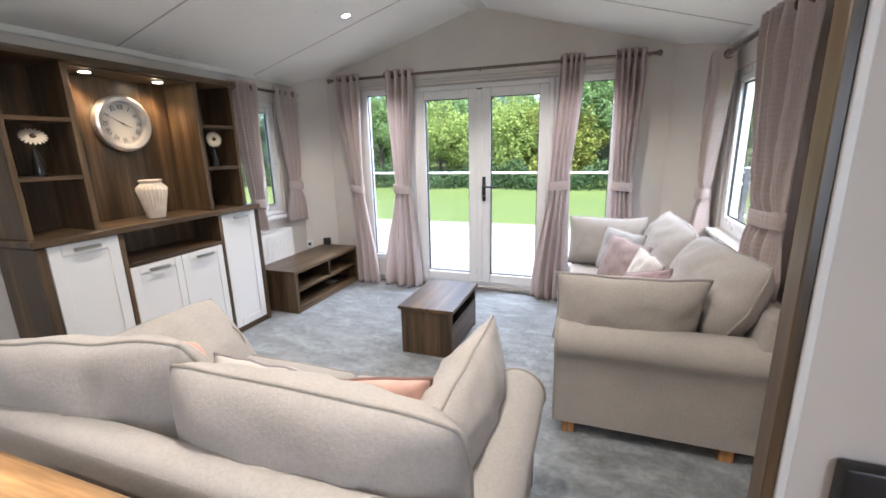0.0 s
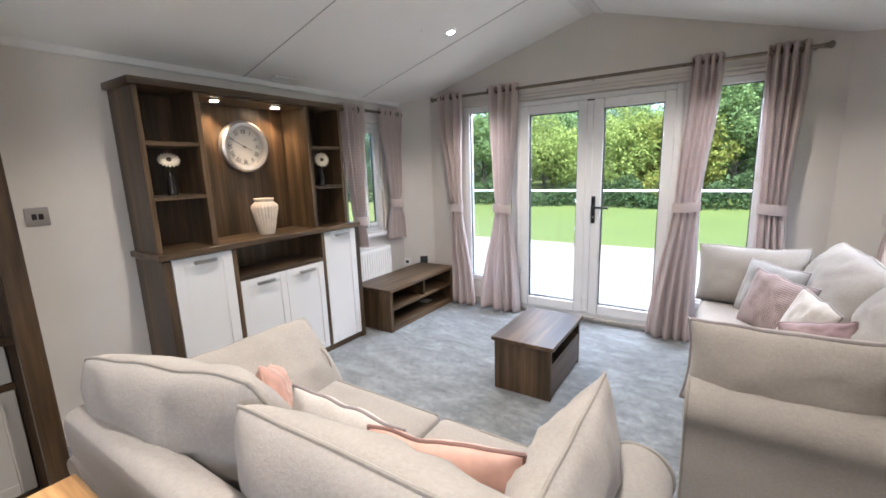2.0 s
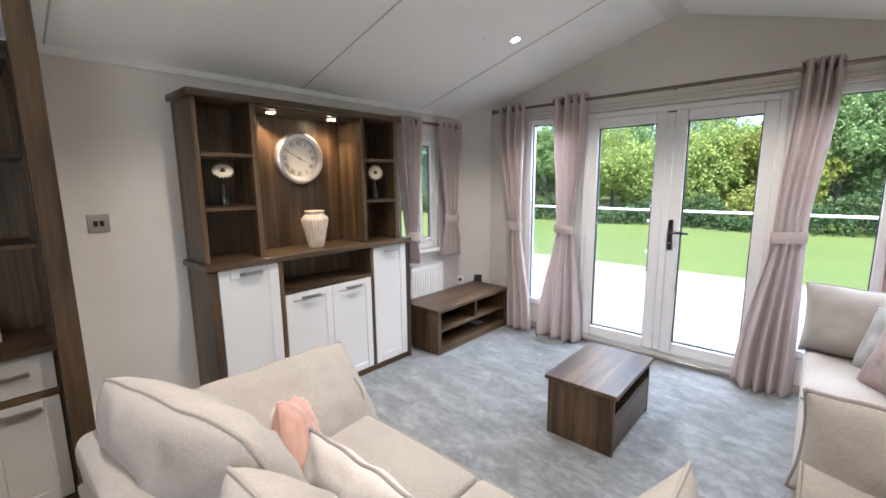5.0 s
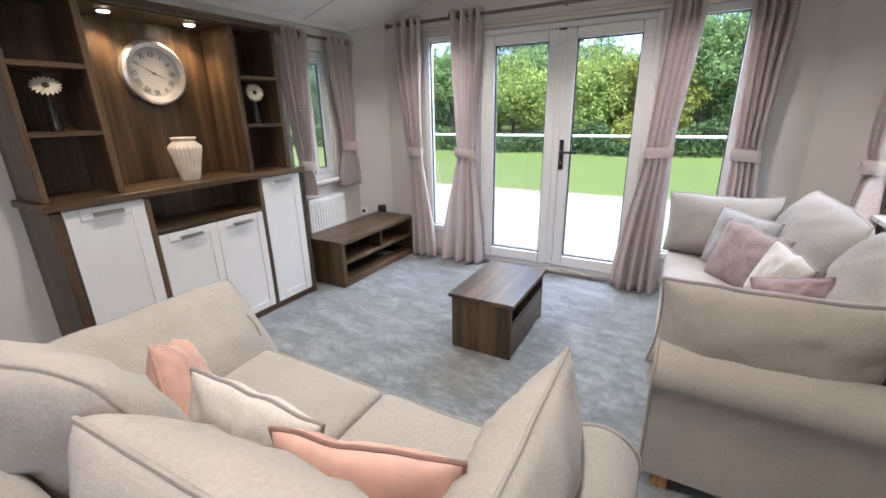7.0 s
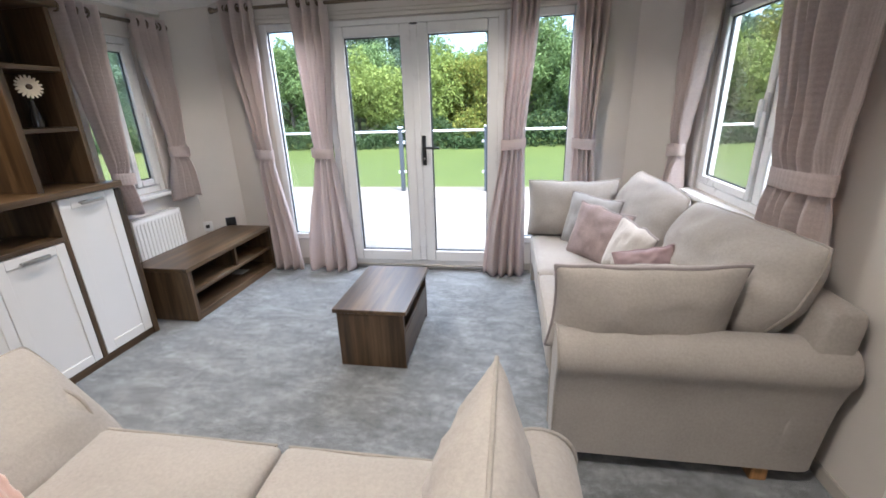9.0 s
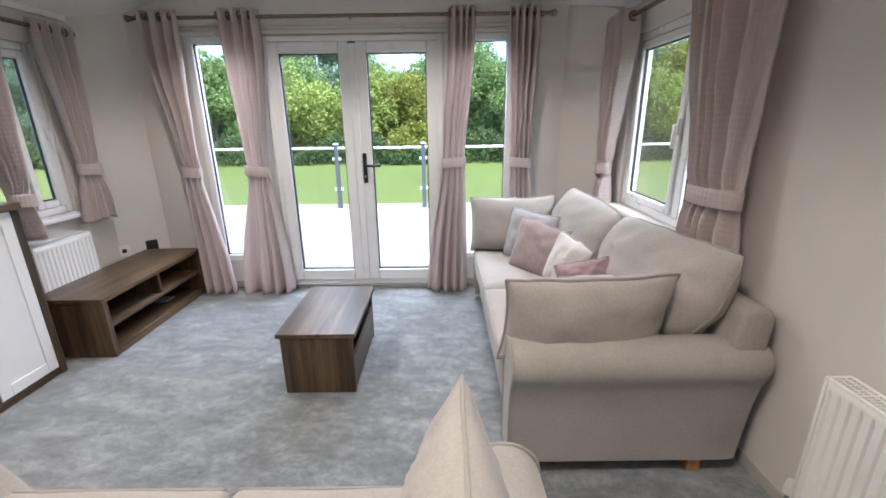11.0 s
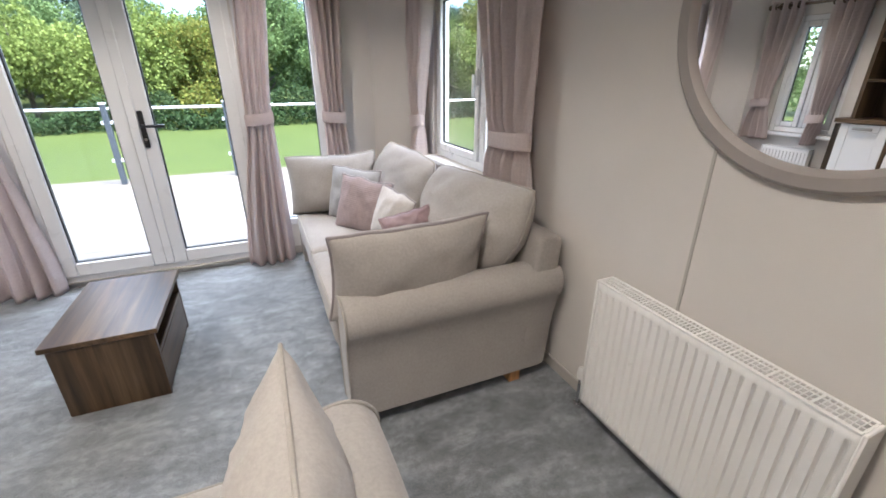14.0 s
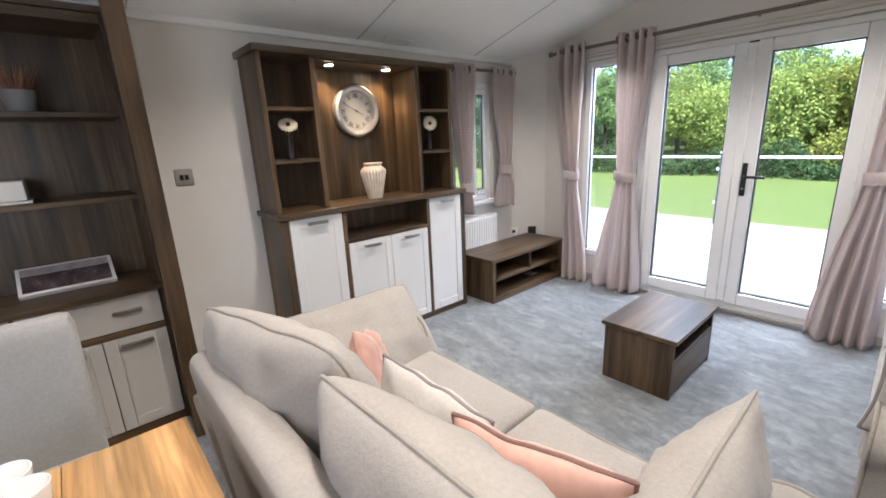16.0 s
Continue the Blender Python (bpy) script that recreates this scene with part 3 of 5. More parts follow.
def side_window(name, label, plane, out, y0, y1, z0, z1, splits, handle_y):
    """A window in a side wall; out is +1 or -1 towards the outside; splits are mullion places."""
    w = thing(name, label, "window", (plane, (y0 + y1) / 2, z0), kind="structure")
    d0, d1 = sorted((0.02 * out, 0.09 * out))
    part("window_frame", frame_bars(y0, y1, z0, z1, 0.05, d0, d1, plane, bmesh.new(), 1, 0.006), M_PVC, w)
    edges = [y0 + 0.05] + [v for s in splits for v in (s - 0.02, s + 0.02)] + [y1 - 0.05]
    for s in splits:
        part("mullion", box(*sorted((plane + 0.02 * out, plane + 0.09 * out)), s - 0.02, s + 0.02, z0 + 0.05, z1 - 0.05, 0.005), M_PVC, w)
    for a, b in zip(edges[::2], edges[1::2]):
        sash = part("sash", frame_bars(a + 0.003, b - 0.003, z0 + 0.053, z1 - 0.053, 0.048, *sorted((0.008 * out, 0.06 * out)), plane, bmesh.new(), 1, 0.007), M_PVC, w)
        part("gasket", frame_bars(a + 0.05, b - 0.05, z0 + 0.10, z1 - 0.10, 0.008, *sorted((0.03 * out, 0.045 * out)), plane, bmesh.new(), 1, 0), M_GASKET, sash)
        p = part("pane", box(*sorted((plane + 0.036 * out, plane + 0.042 * out)), a + 0.05, b - 0.05, z0 + 0.10, z1 - 0.10, 0), M_GLASS, sash, smooth=False)
        p.visible_shadow = False
    zc = z0 + 0.45 * (z1 - z0)
    bm = box(*sorted((plane + 0.008 * out, plane - 0.012 * out)), handle_y - 0.012, handle_y + 0.012, zc, zc + 0.09, 0.005)
    box(*sorted((plane - 0.012 * out, plane - 0.035 * out)), handle_y - 0.009, handle_y + 0.009, zc - 0.07, zc + 0.06, 0.006, bm)
    part("handle", bm, M_PVC, w)
    return w


side_window("window_3", "white casement window in the side wall by the cabinet", XL, -1, *WLo, (3.43,), 3.655)
wr = side_window("window_4", "white casement window over the sofa", XR, 1, *WRo, (3.06,), 3.085)
# added, unseen window; it gives the fill lamp below an opening
kw = side_window("window_5", "unseen white casement window added behind the dining end", XR, 1, *WKo, (-1.0,), -0.95)
# added area lamp above the deck, out of view, boosting sky light indoors
dl = new("door_sky_fill", bpy.data.lights.new("door_sky_fill", "AREA"))
dl.data.shape, dl.data.size, dl.data.size_y, dl.data.energy, dl.data.color = "RECTANGLE", 3.2, 1.6, DOOR_FILL_W, (0.93, 0.97, 1.0)
dl.matrix_world = look((-0.85, 5.7, 3.3), (-0.85, 3.2, 0.6))
# added area lamp just inside that unseen window, filling the dining end
kl = new("unseen_window_fill", bpy.data.lights.new("unseen_window_fill", "AREA"))
kl.data.shape, kl.data.size, kl.data.size_y, kl.data.energy, kl.data.color = "RECTANGLE", 1.4, 0.85, KITCHEN_FILL_W, (0.95, 0.98, 1.0)
kl.matrix_world = look((XR - 0.04, -1.0, 1.42), (XL, -1.0, 1.5))
part("jamb_trim", box(XR - 0.006, XR + 0.006, WRo[1] - 0.004, WRo[1] + 0.085, 0.829, 1.955, 0.002), M_PVC, wr)
part("window_sill", box(XR - 0.075, XR + 0.02, WRo[0] - 0.03, WRo[1] + 0.03, 0.795, 0.828, 0.008, None, 2), M_PVC, wr)
wl = bpy.data.objects["window_3"]
part("window_sill", box(XL - 0.02, XL + 0.06, WLo[0] - 0.03, WLo[1] - 0.01, 0.795, 0.829, 0.008, None, 2), M_PVC, wl)


# ---- curtains ----
def smooth01(t):
    t = max(0.0, min(1.0, t))
    return t * t * (3 - 2 * t)


def curtain(label, axis, plane, inward, top, tie, bot, z_top, z_tie, z_bot, folds, group, seed, bias=1.0):
    """A gathered eyelet curtain held by a tieback. top, tie, bot: its two ends along the wall at those heights."""
    rnd = random.Random(seed)
    c = thing("curtain", label, "curtain", {0: ((top[0] + top[1]) / 2, plane, z_bot), 1: (plane, (top[0] + top[1]) / 2, z_bot)}[axis], group=group)
    nu, nv = folds * 12, 64
    full = folds * 0.135
    ph = [rnd.uniform(-0.5, 0.5) for _ in range(folds + 2)]
    bm = bmesh.new()
    uvl = bm.loops.layers.uv.new("UVMap")
    grid = []
    for j in range(nv + 1):
        z = z_top + (z_bot - z_top) * j / nv
        if z > z_tie:
            k = smooth01((z_top - z) / (z_top - z_tie)) ** 1.25
            lo, hi = (top[i] + (tie[i] - top[i]) * k for i in (0, 1))
            amp = 0.042 - 0.012 * k
        else:
            k = smooth01((z_tie - z) / max(z_tie - z_bot, 0.01) * 1.0) ** 0.75
            lo, hi = (tie[i] + (bot[i] - tie[i]) * k for i in (0, 1))
            amp = 0.03 + 0.018 * k
        pinch = math.exp(-((z - z_tie) / 0.07) ** 2)
        row = []
        for i in range(nu + 1):
            s = i / nu
            f = s ** bias * folds + 0.22 * math.sin(s * 5.1 + seed) + 0.05 * noise.noise((s * 4, z * 0.9, seed))
            wob = ph[int(f) % len(ph)] * 0.5
            a = lo + (hi - lo) * (s + 0.012 * math.sin(f * 6.283 + 1.3 + wob) + 0.02 * noise.noise((s * 3, z * 1.5, seed)))
            d = amp * (1 if bias == 1.0 else 0.2 + 1.15 * s) * (1 - 0.6 * pinch) * math.sin(f * 6.283 + wob * smooth01((z_top - z) * 2))
            d += 0.012 * noise.noise((s * folds * 0.8, z * 4.0, seed + 7)) + 0.006 * noise.noise((s * folds * 3, z * 9.0, seed + 17))
            d += inward * 0.02 * (1 - pinch) * math.sin(math.pi * s)
            if z_bot < 0.1 and z < z_tie:
                d += inward * 0.035 * k
            zz = z + (0.012 * noise.noise((s * 5, seed, 0)) if j == nv else 0)
            row.append(bm.verts.new((a, plane + d, zz) if axis == 0 else (plane + d, a, zz)))
        grid.append(row)
    for j in range(nv):
        for i in range(nu):
            f = bm.faces.new((grid[j][i], grid[j][i + 1], grid[j + 1][i + 1], grid[j + 1][i]))
            for lp, (u, v) in zip(f.loops, ((i, j), (i + 1, j), (i + 1, j + 1), (i, j + 1))):
                lp[uvl].uv = (u / nu * full, (z_top - z_bot) * v / nv)
    cloth = part("cloth", bm, M_CURT, c)
    sol = cloth.modifiers.new("thickness", "SOLIDIFY")
    sol.thickness, sol.offset = 0.004, 0
    # tieback band
    mid_a, half = (tie[0] + tie[1]) / 2, abs(tie[1] - tie[0]) / 2 + 0.004
    bm = bmesh.new()
    n = 40
    rings = []
    for i in range(n):
        t = 2 * math.pi * i / n
        a, d = mid_a + half * math.cos(t), 0.046 * math.sin(t)
        slope = -0.008 * math.cos(t) * (1 if top[0] < tie[0] else -1)
        rows = []
        for h, o in ((0.036, 0.0), (0.039, 0.003), (0.034, 0.005), (-0.034, 0.005), (-0.039, 0.003), (-0.036, 0.0)):
            aa, dd = a + o * math.cos(t), d + o * math.sin(t) + inward * 0.008
            rows.append(bm.verts.new((aa, plane + dd, z_tie + h + slope) if axis == 0 else (plane + dd, aa, z_tie + h + slope)))
        rings.append(rows)
    for i in range(n):
        p, q = rings[i], rings[(i + 1) % n]
        for k in range(len(p) - 1):
            bm.faces.new((p[k], q[k], q[k + 1], p[k + 1]))
    uvt = bm.loops.layers.uv.new("UVMap")
    for f in bm.faces:
        for lp in f.loops:
            lp[uvt].uv = (lp.vert.co.x + lp.vert.co.y, lp.vert.co.z)
    part("tieback", bm, M_CURT, c)
    # eyelets
    for k in range(folds * 2):
        a = top[0] + (top[1] - top[0]) * (k + 0.5) / (folds * 2)
        ring = []
        for i in range(16):
            t = 2 * math.pi * i / 16
            ring.append((a, plane + 0.026 * math.cos(t), z_top - 0.045 + 0.026 * math.sin(t)) if axis == 0 else (plane + 0.026 * math.cos(t), a, z_top - 0.045 + 0.026 * math.sin(t)))
        part("eyelet", tube(ring, 0.007, 6, True), M_POLE, c)
    return c


def pole(label, axis, plane, a0, a1, z, wall_plane, stays):
    p = thing("curtain_pole", label, "curtain pole", (((a0 + a1) / 2, plane, z) if axis == 0 else (plane, (a0 + a1) / 2, z)))
    at = lambda a, d=0.0: (a, plane + d, z) if axis == 0 else (plane + d, a, z)
    part("rod", tube([at(a0), at(a1)], 0.0135, 14), M_POLE, p)
    for a, s in ((a0, -1), (a1, 1)):
        part("finial", tube([at(a - 0.012 * s), at(a), at(a + 0.006 * s), at(a + 0.02 * s), at(a + 0.034 * s), at(a + 0.045 * s)], lambda t: [0.012, 0.018, 0.014, 0.024, 0.024, 0.012][round(t * 5)], 14), M_POLE, p)
    for a in stays:
        bm = tube([at(a), at(a, wall_plane - plane)], 0.007, 8)
        part("bracket", bm, M_POLE, p)
    return p


PB = 4.165
pole("brushed steel curtain pole over the french doors", 0, PB, -2.44, 0.62, 2.155, YB, (-2.38, -0.86, 0.58))
GC = "curtains at the french doors"
LC = "long dusty pink eyelet curtain gathered by a tieback beside the doors"
curtain(LC, 0, PB, -1, (-2.405, -2.105), (-2.275, -2.13), (-2.25, -1.975), 2.205, 1.045, 0.008, 4, GC, 1)
curtain(LC, 0, PB, -1, (-1.83, -1.52), (-1.765, -1.587), (-1.935, -1.485), 2.21, 1.045, 0.008, 4, GC, 2)
curtain(LC, 0, PB, -1, (-0.13, 0.075), (-0.18, -0.003), (-0.328, 0.02), 2.205, 1.095, 0.008, 4, GC, 3)
curtain(LC, 0, PB, -1, (0.317, 0.552), (0.355, 0.515), (0.34, 0.60), 2.205, 1.09, 0.008, 4, GC, 4)
pole("short brushed steel curtain pole over the side window", 1, XL + 0.08, 3.06, 3.93, 2.015, XL, (3.1, 3.9))
GL = "curtains at the small side window"
curtain("short dusty pink eyelet curtain tied back beside the cabinet", 1, XL + 0.08, 1, (3.115, 3.42), (3.195, 3.337), (3.22, 3.335), 2.055, 0.985, 0.735, 4, GL, 5)
curtain("short dusty pink eyelet curtain tied back by the room corner", 1, XL + 0.08, 1, (3.635, 3.955), (3.73, 3.905), (3.66, 3.945), 2.06, 1.11, 0.745, 4, GL, 6)
pole("brushed steel curtain pole over the sofa window", 1, XR - 0.09, 2.34, 3.86, 2.02, XR, (2.37, 3.82))
GR = "curtains at the sofa window"
curtain("short dusty pink eyelet curtain tied back behind the sofa", 1, XR - 0.09, -1, (2.355, 2.865), (2.385, 2.735), (2.34, 2.722), 2.06, 1.09, 0.72, 6, GR, 7, 1.7)
curtain("short dusty pink eyelet curtain tied back behind the sofa", 1, XR - 0.09, -1, (3.60, 3.95), (3.765, 3.94), (3.75, 3.95), 2.06, 1.07, 0.72, 5, GR, 8)


# ---- wall unit ----
def bar_handle(x, y0, y1, z, parent):
    """A D-shaped bar pull on a face that looks towards +x."""
    bm = tube([(x, y0 + 0.012, z), (x + 0.022, y0 + 0.012, z)], 0.006, 8)
    tube([(x, y1 - 0.012, z), (x + 0.022, y1 - 0.012, z)], 0.006, 8, bm=bm)
    box(x + 0.017, x + 0.031, y0, y1, z - 0.011, z + 0.011, 0.005, bm, 2)
    return part("handle", bm, M_STEEL, parent, "brushed nickel bar handle")


def shaker_door(x, y0, y1, z0, z1, parent, mat=None, fr=0.062, handle=True):
    mat = mat or M_DOOR
    bm = box(x - 0.018, x - 0.007, y0 + fr - 0.004, y1 - fr + 0.004, z0 + fr - 0.004, z1 - fr + 0.004, 0)
    for a0, a1, b0, b1 in ((y0, y0 + fr, z0, z1), (y1 - fr, y1, z0, z1), (y0 + fr, y1 - fr, z0, z0 + fr), (y0 + fr, y1 - fr, z1 - fr, z1)):
        box(x - 0.018, x, a0, a1, b0, b1, 0.0025, bm)
    d = part("door", bm, mat, parent)
    if handle:
        mid_y = (y0 + y1) / 2
        bar_handle(x, mid_y - 0.068, mid_y + 0.068, z1 - 0.036, d)
    return d


FX = -2.47                       # front plane of the lower doors
Y0, Y1 = 1.42, 2.965
unit = thing("wall_unit", "tall brown wood-grain wall unit with lit shelves and white doors", "wall unit", (-2.66, 2.19, 0))
part("side_panel", box(XL + 0.005, FX + 0.004, Y0, Y0 + 0.045, 0, 0.985, 0.002), M_WOOD[2], unit)
part("side_panel", box(XL + 0.005, FX + 0.004, Y1 - 0.04, Y1, 0, 0.985, 0.002), M_WOOD[2], unit)
for y in (1.845, 2.572):
    part("upright", box(XL + 0.02, FX + 0.001, y - 0.014, y + 0.014, 0.045, 0.985, 0.002), M_WOOD[2], unit)
part("plinth", box(XL + 0.02, FX - 0.004, Y0 + 0.045, Y1 - 0.04, 0, 0.045, 0.002), M_WOOD[1], unit)
part("worktop", box(XL + 0.005, FX + 0.025, Y0 - 0.02, Y1 + 0.005, 0.995, 1.03, 0.003), M_WOOD[1], unit)
part("carcass_back", box(XL + 0.005, XL + 0.02, Y0 + 0.045, Y1 - 0.04, 0.045, 0.985, 0), M_WOOD[2], unit)
part("niche_shelf", box(XL + 0.02, FX + 0.001, 1.859, 2.558, 0.770, 0.795, 0.002), M_WOOD[1], unit)
shaker_door(FX, 1.472, 1.828, 0.05, 0.988, unit)
shaker_door(FX, 1.862, 2.209, 0.05, 0.765, unit, fr=0.05)
shaker_door(FX, 2.213, 2.556, 0.05, 0.765, unit, fr=0.05)
shaker_door(FX, 2.589, 2.923, 0.05, 0.988, unit)
UX = -2.515                      # front plane of the upper part
part("side_panel", box(XL + 0.005, UX, Y0 + 0.005, Y0 + 0.035, 1.031, 1.945, 0.002), M_WOOD[2], unit)
part("side_panel", box(XL + 0.005, UX, 2.865, 2.895, 1.031, 1.945, 0.002), M_WOOD[2], unit)
part("upright", box(XL + 0.02, UX, 1.742, 1.775, 1.031, 1.945, 0.002), M_WOOD[2], unit)
part("upright", box(XL + 0.02, UX, 2.545, 2.58, 1.031, 1.945, 0.002), M_WOOD[2], unit)
part("back_panel", box(XL + 0.005, XL + 0.02, Y0 + 0.035, 2.865, 1.031, 1.945, 0), M_WOOD[2], unit)
for a, b in ((Y0 + 0.035, 1.742), (2.58, 2.865)):
    for z in (1.338, 1.645):
        part("shelf", box(XL + 0.02, UX - 0.004, a, b, z - 0.012, z + 0.012, 0.002), M_WOOD[1], unit)
part("light_shelf", box(XL + 0.02, UX - 0.004, 1.775, 2.545, 1.934, 1.9455, 0.002), M_WOOD[1], unit)
part("cornice", box(XL + 0.005, UX + 0.035, Y0 - 0.02, 2.915, 1.946, 1.985, 0.006, None, 2), M_WOOD[1], unit)
for y in (1.93, 2.376):
    lamp = part("downlight", lathe([(0.0, 0.0), (0.034, 0.0), (0.036, -0.006), (0.028, -0.008)], (-2.63, y, 1.9335), 24), M_STEEL, unit, "nickel downlight rim")
    part("lamp_glass", lathe([(0.0, -0.009), (0.027, -0.009), (0.027, -0.0085), (0.0, -0.0085)], (-2.63, y, 1.9335), 24), M_SPOTW, lamp, "warm lit lamp glass")
    sp = new("unit_lamp", bpy.data.lights.new("unit_lamp", "SPOT"))
    sp.data.energy, sp.data.color, sp.data.spot_size, sp.data.spot_blend, sp.data.shadow_soft_size = UNIT_W, (1.0, 0.68, 0.36), radians(110), 0.8, 0.02
    sp.matrix_world = look((-2.70, y, 1.918), (-2.76, y, 1.2))

# clock
ck = thing("wall_clock", "round silver-rimmed wall clock with cream dial and roman numerals", "clock", (XL + 0.02, 2.19, 1.655))
part("case", lathe([(0.0, 0.0), (0.176, 0.0), (0.182, 0.03), (0.178, 0.052), (0.164, 0.062), (0.142, 0.054), (0.134, 0.034), (0.132, 0.022)], (XL + 0.021, 2.19, 1.655), 64, 0), M_CLOCKR, ck)
part("dial", lathe([(0.0, 0.024), (0.134, 0.024), (0.134, 0.020), (0.0, 0.020)], (XL + 0.021, 2.19, 1.655), 48, 0), M_DIAL, ck)
face_m = Matrix(((0, 0, 1, XL + 0.0465), (1, 0, 0, 2.19), (0, 1, 0, 1.655), (0, 0, 0, 1)))
for k, word in enumerate(("XII", "I", "II", "III", "IIII", "V", "VI", "VII", "VIII", "IX", "X", "XI")):
    bm = letters(word, 0.040)
    bmesh.ops.transform(bm, matrix=face_m @ Matrix.Rotation(-k * math.pi / 6, 4, "Z") @ Matrix.Translation((0, 0.104, 0)) @ Matrix.Diagonal((0.85, 1.15, 1, 1)), verts=bm.verts)
    part("numeral", bm, M_NUM, ck, smooth=False)
for ang, ln, w in ((115, 0.06, 0.0032), (-61, 0.098, 0.0024)):
    bm = prism([(-w, -0.015), (w, -0.015), (w * 0.4, ln), (-w * 0.4, ln)], 2, 0.002, 0.004)
    bmesh.ops.transform(bm, matrix=face_m @ Matrix.Rotation(radians(-ang), 4, "Z"), verts=bm.verts)
    part("pointer", bm, M_NUM, ck, smooth=False)
part("hub", lathe([(0.0, 0.034), (0.007, 0.033), (0.007, 0.026)], (XL + 0.021, 2.19, 1.655), 16, 0), M_NUM, ck)

# vase
prof = [(0.0, 0.0), (0.052, 0.0), (0.056, 0.01), (0.066, 0.07), (0.080, 0.14), (0.090, 0.185), (0.088, 0.205), (0.070, 0.226), (0.060, 0.234), (0.062, 0.242), (0.070, 0.250), (0.068, 0.256), (0.056, 0.25), (0.052, 0.22), (0.0, 0.2)]
single("ribbed_vase", lathe(prof, (-2.62, 2.195, 1.031), 96, 2, lambda a, h: 0.035 * math.cos(24 * a) * (1 if 0.015 < h < 0.225 else 0)), M_VASE,
       "ivory ribbed ceramic vase on the wall unit", "vase")


def flower_vase(x, y, z, face):
    f = thing("flower_vase", "cream gerbera flower in a small dark glass vase", "flower vase", (x, y, z), group="gerberas in the wall unit")
    part("vase", lathe([(0.0, 0.0), (0.026, 0.0), (0.028, 0.02), (0.024, 0.07), (0.014, 0.11), (0.013, 0.13), (0.016, 0.137), (0.011, 0.13), (0.0, 0.12)], (x, y, z), 24), M_BUD, f)
    head = Vector((x + 0.02, y - 0.005, z + 0.205))
    part("stem", tube([(x, y, z + 0.1), (x + 0.004, y, z + 0.16), head - Vector((0.008, 0, 0.004))], 0.003, 6), M_STEM, f)
    rot = Vector((0, 0, 1)).rotation_difference(Vector(face).normalized()).to_matrix().to_4x4()
    bm = bmesh.new()
    for ring, (n, ln, lift) in enumerate(((18, 0.058, 0.004), (14, 0.044, 0.012))):
        for k in range(n):
            a = 2 * math.pi * (k + 0.5 * ring) / n
            m = Matrix.Translation(head) @ rot @ Matrix.Rotation(a, 4, "Z")
            p = [(0.01, -0.003, 0.0), (ln * 0.6, -0.009, lift), (ln, -0.004, lift * 0.6), (ln * 1.03, 0, lift * 0.4), (ln, 0.004, lift * 0.6), (ln * 0.6, 0.009, lift), (0.01, 0.003, 0.0)]
            top_v = [bm.verts.new(m @ Vector(q)) for q in p]
            low_v = [bm.verts.new(m @ (Vector(q) - Vector((0, 0, 0.0015)))) for q in p]
            bm.faces.new(top_v)
            bm.faces.new(low_v[::-1])
            for i in range(len(p)):
                bm.faces.new((top_v[i], low_v[i], low_v[(i + 1) % len(p)], top_v[(i + 1) % len(p)]))
    part("petals", bm, M_PETAL, f)
    bm = lathe([(0.0, 0.016), (0.009, 0.015), (0.014, 0.008), (0.014, 0.0)], (0, 0, 0), 16)
    bmesh.ops.transform(bm, matrix=Matrix.Translation(head) @ rot, verts=bm.verts)
    part("disc", bm, M_DISC, f)


flower_vase(-2.62, 1.602, 1.351, (0.75, -0.25, 0.75))
flower_vase(-2.62, 2.745, 1.351, (0.95, -0.35, 0.15))

# ---- tv stand, coffee table ----
tv = thing("tv_stand", "low brown wood-grain television stand with open compartments", "tv stand", (-2.5, 3.67, 0), rz=0)
tx0, tx1, ty0, ty1, tz = -2.71, -2.265, 3.088, 4.165, 0.402
part("top", box(tx0, tx1, ty0, ty1, tz - 0.028, tz, 0.002), M_WOOD[1], tv)
part("side_panel", box(tx0 + 0.005, tx1 - 0.008, ty0 + 0.012, ty0 + 0.05, 0, tz - 0.029, 0.002), M_WOOD[2], tv)
part("side_panel", box(tx0 + 0.005, tx1 - 0.008, ty1 - 0.05, ty1 - 0.012, 0, tz - 0.029, 0.002), M_WOOD[2], tv)
part("shelf", box(tx0 + 0.005, tx1 - 0.012, ty0 + 0.051, ty1 - 0.051, 0.195, 0.22, 0.002), M_WOOD[1], tv)
part("divider", box(tx0 + 0.005, tx1 - 0.014, 3.62, 3.645, 0.221, tz - 0.029, 0.002), M_WOOD[2], tv)
part("base_board", box(tx0 + 0.005, tx1 - 0.010, ty0 + 0.051, ty1 - 0.051, 0.0, 0.055, 0.002), M_WOOD[1], tv)
part("back_panel", box(tx0 + 0.006, tx0 + 0.014, ty0 + 0.051, ty1 - 0.051, 0.056, 0.194, 0), M_WOOD[1], tv)
part("back_panel", box(tx0 + 0.006, tx0 + 0.014, ty0 + 0.051, ty1 - 0.051, 0.221, tz - 0.029, 0), M_WOOD[1], tv)
single("folded_leaflet", box(-2.50, -2.40, 3.82, 3.93, 0.0555, 0.0615, 0.001), M_GREY_LACQ, "pale folded leaflet in the television stand", "leaflet")

